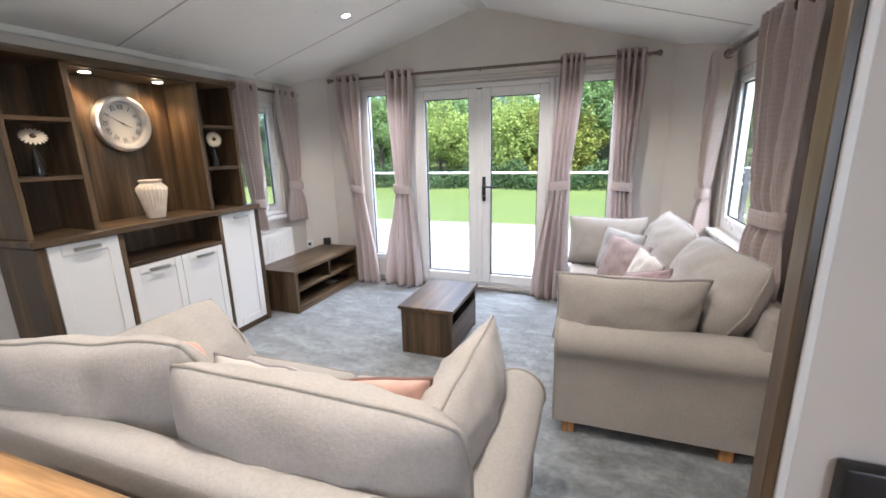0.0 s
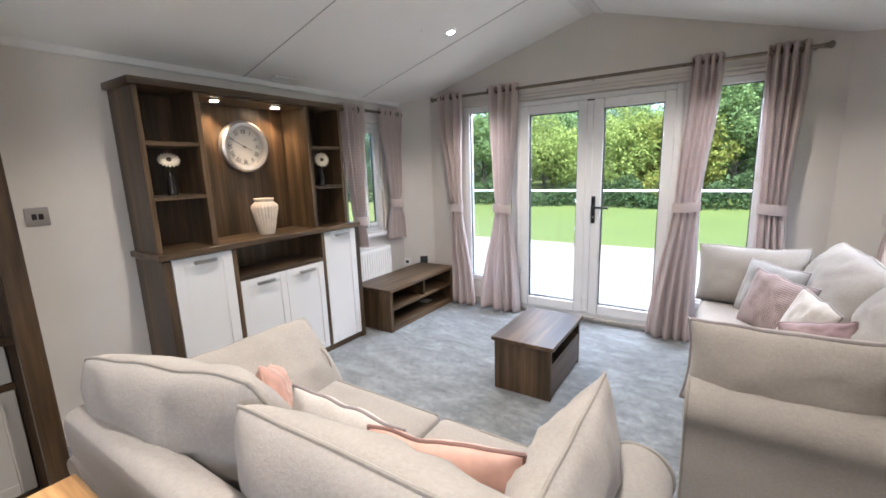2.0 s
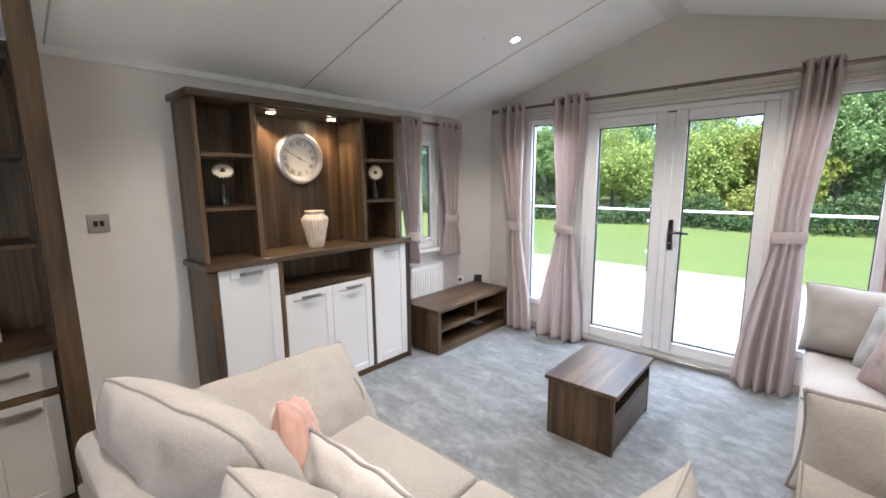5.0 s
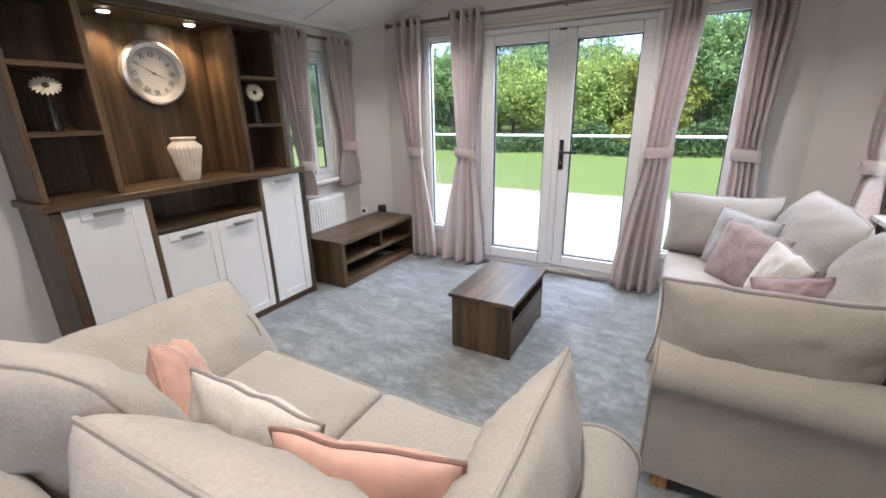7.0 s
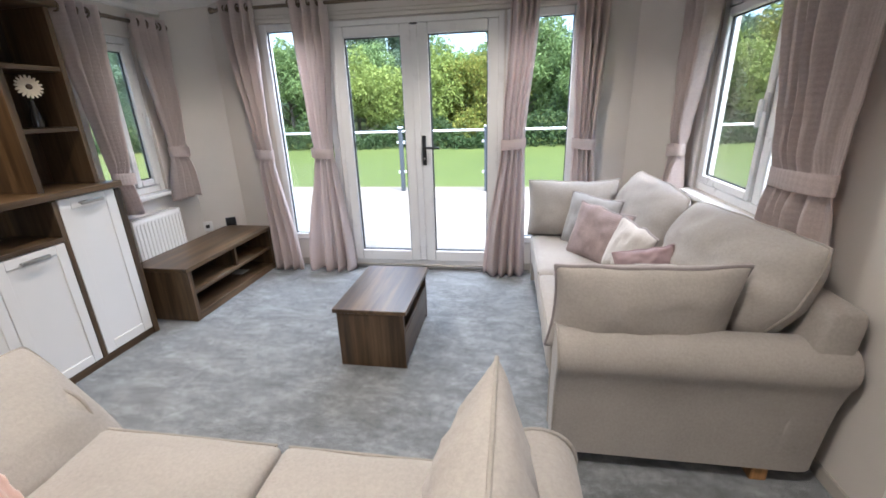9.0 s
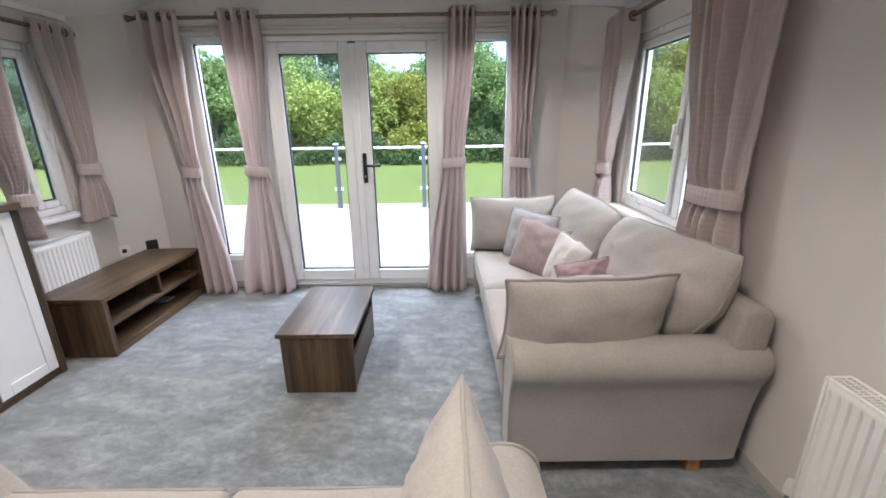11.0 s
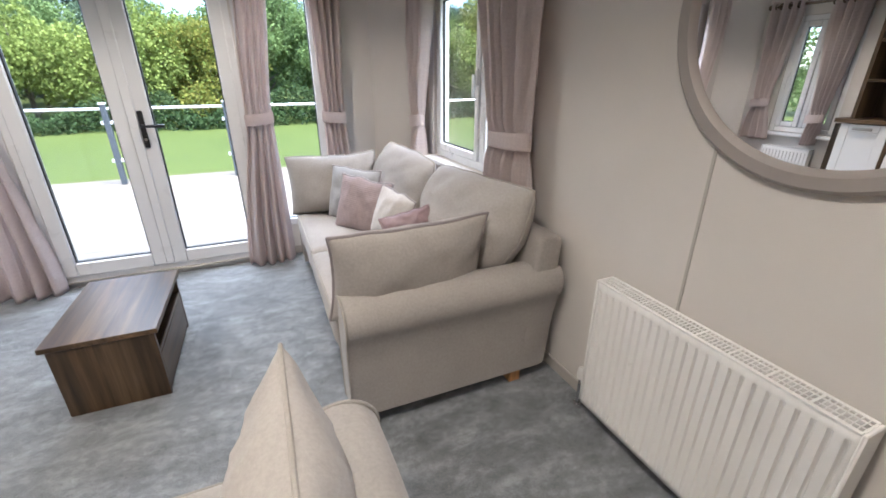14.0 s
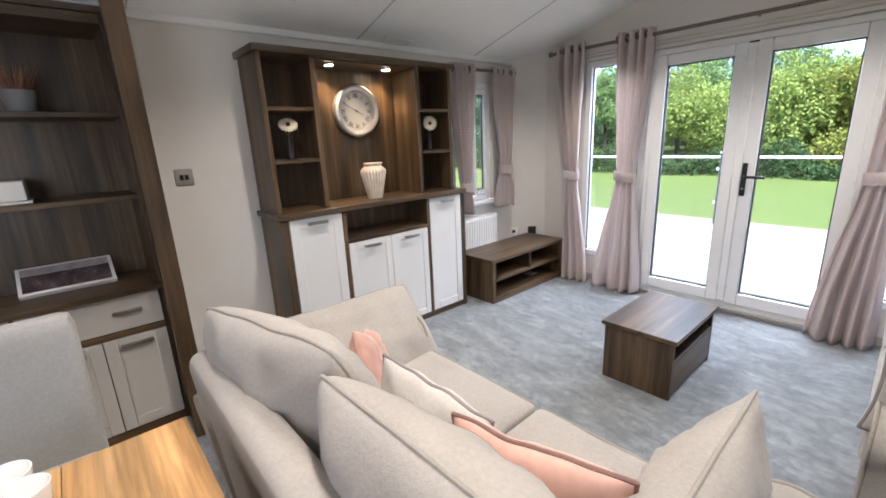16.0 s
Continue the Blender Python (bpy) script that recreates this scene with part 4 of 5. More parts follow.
ct = thing("coffee_table", "brown wood-grain coffee table with an open shelf and drawer", "coffee table", (-0.86, 3.03, 0))
cx0, cx1, cy0, cy1, cz = -1.068, -0.65, 2.70, 3.36, 0.362
part("top", box(cx0, cx1, cy0, cy1, cz - 0.024, cz, 0.002), M_WOOD[1], ct)
part("end_panel", box(cx0 + 0.018, cx1 - 0.018, cy0 + 0.012, cy0 + 0.034, 0, cz - 0.025, 0.002), M_WOOD[2], ct)
part("end_panel", box(cx0 + 0.018, cx1 - 0.018, cy1 - 0.034, cy1 - 0.012, 0, cz - 0.025, 0.002), M_WOOD[2], ct)
part("side_panel", box(cx0 + 0.02, cx0 + 0.04, cy0 + 0.035, cy1 - 0.035, 0, cz - 0.025, 0.002), M_WOOD[1], ct)
part("shelf", box(cx0 + 0.041, cx1 - 0.02, cy0 + 0.035, cy1 - 0.035, 0.215, 0.235, 0.002), M_WOOD[1], ct)
part("drawer_front", box(cx1 - 0.040, cx1 - 0.019, cy0 + 0.037, cy1 - 0.037, 0.02, 0.212, 0.002), M_WOOD[1], ct)


# ---- sofas ----
def rounded_pad(x0, x1, y0, y1, z0, z1, r, crown=0.02, seed=0.0, n=22):
    """A padded block: rounded edges, crowned top, soft dents."""
    bm = bmesh.new()
    bmesh.ops.create_cube(bm, size=2)
    bmesh.ops.subdivide_edges(bm, edges=bm.edges[:], cuts=n, use_grid_fill=True)
    hx, hy, hz = (x1 - x0) / 2, (y1 - y0) / 2, (z1 - z0) / 2
    c = Vector(((x0 + x1) / 2, (y0 + y1) / 2, (z0 + z1) / 2))
    for v in bm.verts:
        p = Vector((v.co.x * hx, v.co.y * hy, v.co.z * hz))
        inner = Vector((max(-hx + r, min(hx - r, p.x)), max(-hy + r, min(hy - r, p.y)), max(-hz + r, min(hz - r, p.z))))
        d = p - inner
        if d.length > 1e-9:
            p = inner + d.normalized() * r
        k = (1 - (v.co.x) ** 2) * (1 - (v.co.y) ** 2)
        if v.co.z > 0:
            p.z += crown * k ** 0.5
        w = noise.noise((p.x * 5 + seed, p.y * 5, p.z * 5)) * 0.006 + noise.noise((p.x * 16 + seed, p.y * 16, p.z * 9)) * 0.0022
        p += p.normalized() * w
        v.co = c + p
    return bm


def arm_profile():
    """Half-scrolled arm: (outward, up) points."""
    pts = [(0.0, 0.07), (0.0, 0.505)]
    for k in range(17):
        a = radians(180 - k * 215 / 16)
        pts.append((0.103 + 0.103 * math.cos(a), 0.503 + 0.097 * math.sin(a)))
    pts += [(0.176, 0.40), (0.168, 0.35), (0.165, 0.28), (0.165, 0.07)]
    return pts


def sofa(label, at, rz, width, depth, seats):
    """Two-seat sofa, front towards local -y, with scrolled arms, loose seat pads and a raked back rail."""
    s = thing("sofa", label, "sofa", at, rz, group="matching sofas")
    W, D = width / 2, depth / 2
    arm_w = 0.21
    prof = arm_profile()

    def rake(y, z):
        return y - (0.10 * max(0.0, 0.55 - z) if y > D * 0.6 else 0.0)
    for side in (-1, 1):
        bm = bmesh.new()
        inner_x = side * (W - arm_w)
        ys = [-D + 0.004, -D + 0.012] + [(-D + 0.03) + (2 * D - 0.075) * k / 14 for k in range(15)] + [D - 0.015, D]
        rings = []
        for n, y in enumerate(ys):
            shrink = {0: 0.012, 1: 0.003, len(ys) - 1: 0.03, len(ys) - 2: 0.008}.get(n, 0.0)
            ring = []
            for o, z in prof:
                cz, co = 0.38, 0.10
                oo, zz = o + (co - o) * shrink * 3, z + (cz - z) * shrink
                w = 0.004 * noise.noise((o * 6, y * 4, z * 5 + side))
                ring.append(bm.verts.new((inner_x + side * (oo + w), rake(y, zz), zz + w)))
            rings.append(ring)
        m = len(prof)
        for p, q in zip(rings, rings[1:]):
            for k in range(m):
                bm.faces.new((p[k], p[(k + 1) % m], q[(k + 1) % m], q[k]))
        bm.faces.new(rings[0])
        bm.faces.new(rings[-1][::-1])
        bmesh.ops.recalc_face_normals(bm, faces=bm.faces)
        arm = part("arm", bm, M_SOFA, s, local=True)
        pipe = [(inner_x + side * o, -D + 0.004, z) for o, z in prof]
        part("piping", tube(pipe, 0.0055, 8), M_SOFA_PIPE, arm, local=True)
    iw = W - arm_w
    part("base", rounded_pad(-iw - 0.01, iw + 0.01, -D + 0.035, D - 0.10, 0.07, 0.31, 0.018, 0.0, 3.0, 10), M_SOFA, s, local=True)
    bx = W - 0.045
    bmp = [(D - 0.20, 0.10), (D - 0.13, 0.725), (D - 0.085, 0.745), (D - 0.02, 0.735), (D - 0.003, 0.70), (D - 0.055, 0.10)]
    bm = prism(bmp, 0, -bx, bx, None)
    bmesh.ops.bevel(bm, geom=bm.edges[:], offset=0.022, segments=3, profile=0.5, affect="EDGES")
    part("back_rail", bm, M_SOFA, s, local=True)
    sw = 2 * iw / seats
    for k in range(seats):
        x0 = -iw + k * sw
        pad = part("seat_cushion", rounded_pad(x0 + 0.003, x0 + sw - 0.003, -D - 0.012, D - 0.20, 0.31, 0.455, 0.03, 0.018, 11.0 * k), M_SOFA, s, local=True)
        part("piping", tube([(x0 + 0.02 + (sw - 0.04) * i / 12, -D - 0.004, 0.447) for i in range(13)], 0.005, 8), M_SOFA_PIPE, pad, local=True)
    for fx in (-W + 0.10, W - 0.10):
        for fy in (-D + 0.08, D - 0.20):
            bm = prism([(fx - 0.04, fy - 0.03), (fx + 0.04, fy - 0.03), (fx + 0.04, fy + 0.03), (fx - 0.04, fy + 0.03)], 2, 0.0, 0.072, None, 0.003)
            part("foot", bm, M_FOOT, s, local=True)
    return s


sofa("oatmeal chenille two-seat sofa with scrolled arms under the window", (0.56, 3.085, 0), -90, 1.98, 0.985, 2)
sofa("oatmeal chenille two-seat sofa with scrolled arms facing the doors", (-0.775, 1.18, 0), 180, 1.70, 0.965, 2)


def cushion(name, label, at, yaw, lean, roll, w, h, t, mat, pipe_mat=None, group="", seed=0, crease=0.012, pipe_r=0.006, sag=0.18, round_c=0.0, taper=0.0):
    """A stuffed cushion: pulled-in sides, pointed corners, creases and a piped seam. Its front looks along local -y."""
    n, m = 30, 24
    bm = bmesh.new()
    rim = []

    def outline(u, v):
        pull = 0.055 if not round_c else 0.0
        x = w / 2 * u * (1 - pull * (1 - v * v) - round_c * abs(v) ** 5) * (1 - taper * max(0.0, -v))
        z = h / 2 * v * (1 - pull * (1 - u * u) - round_c * abs(u) ** 5)
        z += 0.012 * noise.noise((u * 1.5, seed, v)) + (0.02 * (1 - u * u) * noise.noise((seed, u * 2.0, 3)) if v > 0 else 0)
        return x, z
    for s in (-1, 1):
        grid = []
        for j in range(m + 1):
            row = []
            for i in range(n + 1):
                u, v = 2 * i / n - 1, 2 * j / m - 1
                u, v = math.sin(u * math.pi / 2), math.sin(v * math.pi / 2)
                x, z = outline(u, v)
                body = ((1 - abs(u) ** 2.5) * (1 - abs(v) ** 2.5)) ** 0.46
                d = t / 2 * body * (1 - sag * v)
                edge = max(abs(u), abs(v))
                d += body * crease * (noise.noise((u * 2.4 + seed, v * 2.4, s)) + 0.6 * noise.noise((u * 6, v * 2.2 + seed, s * 2)))
                d += crease * 0.9 * math.sin(math.pi * edge) * noise.noise((math.atan2(v, u) * 4 + seed, edge * 2, s))
                row.append(bm.verts.new((x, s * max(d, 0.0), z)))
            grid.append(row)
        for j in range(m):
            for i in range(n):
                f = (grid[j][i], grid[j][i + 1], grid[j + 1][i + 1], grid[j + 1][i])
                bm.faces.new(f if s < 0 else f[::-1])
        if s < 0:
            rim = [grid[0][i].co.copy() for i in range(n)] + [grid[j][n].co.copy() for j in range(m)] + [grid[m][n - i].co.copy() for i in range(n)] + [grid[m - j][0].co.copy() for j in range(m)]
    bmesh.ops.remove_doubles(bm, verts=bm.verts, dist=1e-5)
    c = thing(name, label, "cushion", at, group=group)
    c.matrix_basis = pose(*at, 0, 0, yaw) @ pose(0, 0, 0, lean, 0, 0) @ pose(0, 0, 0, 0, roll, 0)
    part("cover", bm, mat, c, local=True)
    part("piping", tube(rim, pipe_r, 7, True), pipe_mat or M_SOFA_PIPE, c, local=True)
    return c


BC = "large oatmeal sofa cushions"
LB = "plump oatmeal chenille scatter-back cushion leaning on the sofa"
# under the window
cushion("back_cushion", LB, (0.815, 2.63, 0.70), -84, -21, -2, 0.86, 0.45, 0.29, M_SOFA, None, BC, 1, round_c=0.05, taper=0.24, crease=0.02)
cushion("back_cushion", LB, (0.725, 3.449, 0.69), -86, -17, 2, 0.80, 0.49, 0.29, M_SOFA, None, BC, 2, round_c=0.06, crease=0.02)
# darker grey piping here puts the seam's shade into its colour
cushion("arm_cushion", "oatmeal chenille cushion leaning on the near sofa arm", (0.389, 2.298, 0.640), 184, -13, -1, 0.68, 0.40, 0.25, M_SOFA, M_GREYP, BC, 3, crease=0.016, pipe_r=0.008)
cushion("arm_cushion", "oatmeal chenille cushion leaning on the far sofa arm", (0.33, 3.815, 0.665), -15, -7, -2, 0.62, 0.41, 0.23, M_SOFA, None, BC, 4)
cushion("scatter_cushion", "silver-grey woven scatter cushion with satin piping", (0.421, 3.567, 0.630), -48, -13, 3, 0.39, 0.36, 0.13, M_GREYC, M_GREYP, "", 5)
cushion("scatter_cushion", "dusty pink ribbed scatter cushion with grey piping", (0.432, 3.346, 0.610), -50, -15, 5, 0.39, 0.35, 0.13, M_PINKR, M_GREYP, "", 6)
cushion("scatter_cushion", "pale linen scatter cushion with grey piping", (0.541, 3.072, 0.600), -64, -13, 12, 0.29, 0.32, 0.13, M_LIGHTC, M_GREYP, "", 7)
cushion("lumbar_cushion", "small mauve velvet cushion on the sofa", (0.537, 2.756, 0.645), -13, -25, -14, 0.27, 0.16, 0.10, M_MAUVE, M_MAUVE, "", 8)
cushion("scatter_cushion", "pale linen cushion lying behind the arm cushion", (0.576, 2.56, 0.575), 0, -48, -4, 0.37, 0.33, 0.11, M_LIGHTC, M_GREYP, "", 9)
# facing the doors
cushion("back_cushion", LB, (-1.225, 0.932, 0.679), 190, -17, 5, 0.84, 0.50, 0.30, M_SOFA, None, BC, 11, round_c=0.075, crease=0.02)
cushion("back_cushion", LB, (-0.455, 0.962, 0.655), 182, -17, -3, 0.84, 0.50, 0.31, M_SOFA, None, BC, 12, round_c=0.075, crease=0.02)
cushion("arm_cushion", "oatmeal chenille cushion leaning on the sofa arm by the wall unit", (-1.527, 1.346, 0.547), 90, -41, 0, 0.75, 0.43, 0.20, M_SOFA, None, BC, 13, round_c=0.03)
cushion("arm_cushion", "oatmeal chenille cushion standing against the sofa arm", (-0.169, 1.318, 0.600), -90, -8, 2, 0.69, 0.40, 0.24, M_SOFA, None, BC, 14, round_c=0.0, crease=0.02)
cushion("scatter_cushion", "blush pink velvet cushion tucked in the sofa corner", (-1.27, 1.25, 0.575), 140, -8, 25, 0.33, 0.29, 0.15, M_PINKV, M_PINKV, "", 15)
cushion("lumbar_cushion", "pale linen lumbar cushion with grey piping", (-0.850, 1.204, 0.575), 186, 3, -6, 0.45, 0.30, 0.15, M_LIGHTC, M_GREYP, "", 16)
cushion("lumbar_cushion", "blush pink velvet lumbar cushion with brown piping", (-0.436, 1.175, 0.611), 196, -2, -1, 0.42, 0.32, 0.15, M_PINKV, M_PINKD, "", 17)

# ---- radiators ----
def radiator(label, plane, out, y0, y1, z0, z1, valve_y):
    """A ribbed panel radiator; out is the direction from the wall into the room."""
    r = thing("radiator", label, "radiator", (plane + 0.06 * out, (y0 + y1) / 2, z0))
    fx = plane + 0.098 * out
    bm = bmesh.new()
    n = max(int((y1 - y0) / 0.0333), 4)
    step = (y1 - y0 - 0.02) / n
    cols = []
    ys, ds = [], []
    for k in range(n):
        b = y0 + 0.01 + k * step
        for f, d in ((0.0, 0.0), (0.30, 0.0), (0.42, -0.009), (0.58, -0.009), (0.70, 0.0)):
            ys.append(b + f * step)
            ds.append(d)
    ys.append(y1 - 0.01)
    ds.append(0.0)
    zs = [(z0, 0.0), (z0 + 0.022, 0.0), (z0 + 0.038, 1.0), (z1 - 0.05, 1.0), (z1 - 0.034, 0.0), (z1 - 0.004, 0.0)]
    for y, d in zip(ys, ds):
        cols.append([bm.verts.new((fx + d * k * out, y, z)) for z, k in zs])
    for p, q in zip(cols, cols[1:]):
        for k in range(len(zs) - 1):
            bm.faces.new((p[k], q[k], q[k + 1], p[k + 1]))
    bmesh.ops.recalc_face_normals(bm, faces=bm.faces)
    pan = part("front_panel", bm, M_RAD, r)
    sol = pan.modifiers.new("thickness", "SOLIDIFY")
    sol.thickness, sol.offset = 0.004, 0
    part("back_panel", box(*sorted((plane + 0.03 * out, plane + 0.036 * out)), y0 + 0.01, y1 - 0.01, z0, z1 - 0.01, 0.002), M_RAD, r)
    for a, b in ((y0, y0 + 0.010), (y1 - 0.010, y1)):
        part("end_panel", box(*sorted((plane + 0.022 * out, plane + 0.105 * out)), a, b, z0 + 0.01, z1, 0.003), M_RAD, r)
    bm = bmesh.new()
    xs = (plane + 0.022 * out, plane + 0.105 * out)
    for a in (xs[0], xs[1] - 0.012 * out):
        box(*sorted((a, a + 0.012 * out)), y0 + 0.011, y1 - 0.011, z1 - 0.006, z1, 0.001, bm)
    m = int((y1 - y0) / 0.013)
    for k in range(m + 1):
        y = y0 + 0.012 + (y1 - y0 - 0.024) * k / m
        w = 0.006 if k % 8 == 0 else 0.0022
        box(*sorted((xs[0] + 0.012 * out, xs[1] - 0.012 * out)), y - w / 2, y + w / 2, z1 - 0.005, z1 - 0.001, 0, bm)
    for f in (0.38, 0.66):
        x = xs[0] + (xs[1] - xs[0]) * f
        box(x - 0.0015, x + 0.0015, y0 + 0.011, y1 - 0.011, z1 - 0.0055, z1 - 0.0005, 0, bm)
    part("top_grille", bm, M_RAD, r, smooth=False)
    # plain dark block that paints the shade inside the radiator slots
    part("slot_shade", box(*sorted((plane + 0.045 * out, plane + 0.085 * out)), y0 + 0.03, y1 - 0.03, z0 + 0.03, z1 - 0.04, 0), M_RADIN, r)
    s = 1 if valve_y > (y0 + y1) / 2 else -1
    vx = plane + 0.065 * out
    bm = lathe([(0.0, 0.0), (0.017, 0.0), (0.018, 0.02), (0.014, 0.05), (0.010, 0.056), (0.0, 0.056)], (vx, valve_y, z0 + 0.075), 16)
    part("valve_cap", bm, M_RAD, r)
    bm = tube([(vx, valve_y, z0 + 0.08), (vx, valve_y, 0.0)], 0.0075, 10)
    tube([(vx, valve_y, z0 + 0.05), (vx, valve_y - s * 0.05, z0 + 0.05)], 0.011, 10, bm=bm)
    lathe([(0.0, 0.0), (0.02, 0.0), (0.018, 0.012), (0.009, 0.014)], (vx, valve_y, 0.0), 16, bm=bm)
    part("valve_pipe", bm, M_CHROME, r, "chrome valve and pipe")
    return r


radiator("white ribbed panel radiator below the mirror", XR, -1, 1.04, 1.862, 0.075, 0.658, 1.905)
radiator("small white ribbed panel radiator below the side window", XL, 1, 3.215, 3.668, 0.24, 0.69, 3.18)

# ---- mirror ----
MC = Vector((XR, 1.348, 1.553))
mr = thing("round_mirror", "large round mirror in a taupe frame above the radiator", "mirror", (MC.x - 0.02, MC.y, MC.z))
part("frame", lathe([(0.380, 0.0), (0.434, 0.0), (0.437, -0.018), (0.427, -0.028), (0.398, -0.026), (0.385, -0.014), (0.380, -0.006)], MC, 96, 0), M_MFRAME, mr)
part("mirror_glass", lathe([(0.0, -0.008), (0.388, -0.008), (0.388, -0.004), (0.0, -0.004)], MC, 96, 0), M_MIRROR, mr, "clear mirror glass")


# ---- switches and sockets ----
def plate(name, label, cat, plane, out, y, z, w, h, mat, bits, bit_mat):
    p = thing(name, label, cat, (plane, y, z))
    part("plate", box(*sorted((plane, plane + 0.008 * out)), y - w / 2, y + w / 2, z - h / 2, z + h / 2, 0.003, None, 2), mat, p)
    for by, bz, bw, bh in bits:
        part("rocker", box(*sorted((plane + 0.008 * out, plane + 0.013 * out)), y + by - bw / 2, y + by + bw / 2, z + bz - bh / 2, z + bz + bh / 2, 0.002), bit_mat, p)
    return p


plate("light_switch", "satin nickel double light switch on the wall", "light switch", XL, 1, 1.027, 1.279, 0.095, 0.095, M_PLATE, ((-0.013, 0, 0.02, 0.03), (0.013, 0, 0.02, 0.03)), M_BLACK)
cant = (Vector((CLX, YB, 0)) - Vector((XL, CLY, 0))).normalized()
nrm = Vector((cant.y, -cant.x, 0))
for f, zz, mat, lab, bm_mat in ((0.06, 0.425, M_SOCKW, "small white wall socket by the television stand", M_BLACK), (0.62, 0.432, M_BLACK, "black aerial socket by the television stand", M_GASKET)):
    c = Vector((XL, CLY, zz)) + cant * (f * (Vector((CLX, YB, 0)) - Vector((XL, CLY, 0))).length)
    s = thing("wall_socket", lab, "socket", c)
    rot = Matrix.Translation(c) @ Matrix.Rotation(math.atan2(nrm.y, nrm.x), 4, "Z")
    bm = box(0.0, 0.012, -0.043, 0.043, -0.043, 0.043, 0.004, None, 2)
    bmesh.ops.transform(bm, matrix=rot, verts=bm.verts)
    part("plate", bm, mat, s)
    bm = box(0.011, 0.015, -0.016, 0.016, -0.016, 0.016, 0.002)
    bmesh.ops.transform(bm, matrix=rot, verts=bm.verts)
    part("insert", bm, bm_mat, s)
single("wall_panel_box", box(0.555, 0.755, 0.816, 0.8445, 0.83, 1.0, 0.006, None, 2), M_BLACK, "black wall-mounted control box on the partition", "control box")

# ---- ceiling fittings ----
def downlight(x, y, power):
    z = roof(x)
    tilt = math.atan2((RZ - SZ), (RX - XL)) * (1 if x < RX else -1)
    d = thing("ceiling_downlight", "small round white lit ceiling downlight, most of the set added as fill", "downlight", (x, y, z), group="ceiling downlights")
    d.matrix_basis = Matrix.Translation((x, y, z)) @ Matrix.Rotation(-tilt, 4, "Y")
    part("rim", lathe([(0.028, 0.0), (0.044, 0.0), (0.042, -0.006), (0.030, -0.008), (0.028, -0.002)], (0, 0, 0), 28), M_TRIM, d, local=True)
    part("lamp_glass", lathe([(0.0, -0.004), (0.029, -0.004), (0.029, 0.0), (0.0, 0.0)], (0, 0, 0), 24), M_SPOT, d, local=True)
    l = new("room_lamp", bpy.data.lights.new("room_lamp", "SPOT"))
    l.data.energy, l.data.color, l.data.spot_size, l.data.spot_blend, l.data.shadow_soft_size = power, (1.0, 0.86, 0.68), radians(126), 0.7, 0.04
    l.matrix_world = look((x, y, z - 0.03), (x, y, 0))


# only the first downlight is known; the other five are added fill
for x, y, power in ((-1.68, 3.29, 0.9), (-0.08, 3.29, 0.9), (-1.68, 1.6, 0.85), (-0.30, 1.15, 1.65), (-1.68, -0.7, 0.6), (-0.30, -0.7, 0.4)):
    downlight(x, y, ROOM_W * power)
for x0, x1 in ((-2.79, -2.70), (0.97, 1.06)):
    v = thing("ceiling_vent", "thin pale grille strip in the ceiling edge", "vent", ((x0 + x1) / 2, 2.58, roof((x0 + x1) / 2)), group="ceiling vents")
    bm = bmesh.new()
    for k in range(3):
        xa = x0 + (x1 - x0) * (k + 0.15) / 3
        xb = xa + 0.018
        prism([(xa, roof(xa) - 0.007), (xb, roof(xb) - 0.007), (xb, roof(xb)), (xa, roof(xa))], 1, 2.46, 2.70, bm)
    part("slats", bm, M_TRIM, v, smooth=False)

# ---- dining end ----
su = thing("shelf_unit", "tall brown wood-grain dresser with open shelves, pale drawers and doors", "dresser", (-2.63, 0.3, 0))
SX = -2.445
part("side_panel", box(XL + 0.005, SX, 0.755, 0.79, 0, 2.02, 0.002), M_WOOD[2], su)
part("side_panel", box(XL + 0.005, SX, -0.36, -0.325, 0, 2.02, 0.002), M_WOOD[2], su)
part("back_panel", box(XL + 0.005, XL + 0.018, -0.325, 0.755, 0.04, 2.02, 0), M_WOOD[2], su)
part("worktop", box(XL + 0.018, SX + 0.03, -0.37, 0.775, 0.765, 0.79, 0.002), M_WOOD[1], su)
for z in (1.225, 1.605):
    part("shelf", box(XL + 0.018, SX - 0.02, -0.325, 0.755, z - 0.012, z + 0.012, 0.002), M_WOOD[1], su)
part("header", box(XL + 0.018, SX, -0.325, 0.755, 1.98, 2.02, 0.002), M_WOOD[1], su)
part("top", box(XL + 0.005, SX + 0.01, -0.37, 0.80, 2.021, 2.05, 0.002), M_WOOD[1], su)
part("plinth", box(XL + 0.018, SX - 0.005, -0.325, 0.755, 0, 0.05, 0.002), M_WOOD[1], su)
part("carcass", box(XL + 0.018, SX - 0.022, -0.325, 0.755, 0.05, 0.764, 0), M_WOOD[2], su)
part("rail", box(SX - 0.021, SX - 0.002, -0.325, 0.755, 0.555, 0.583, 0.002), M_WOOD[1], su)
for a, b in ((-0.32, 0.205), (0.215, 0.75)):
    dw = part("drawer", box(SX - 0.02, SX, a + 0.003, b - 0.003, 0.588, 0.76, 0.003), M_GREY_LACQ, su)
    if a > 0:
        bar_handle(SX, 0.545, 0.665, 0.685, dw)
    for y0, y1 in ((a + 0.003, (a + b) / 2 - 0.002), ((a + b) / 2 + 0.002, b - 0.003)):
        shaker_door(SX, y0, y1, 0.055, 0.55, su, M_GREY_LACQ, 0.055)
bk = thing("picture_book", "glossy picture book with a dark cover leaning on the dresser top", "book", (-2.6, 0.42, 0.79))
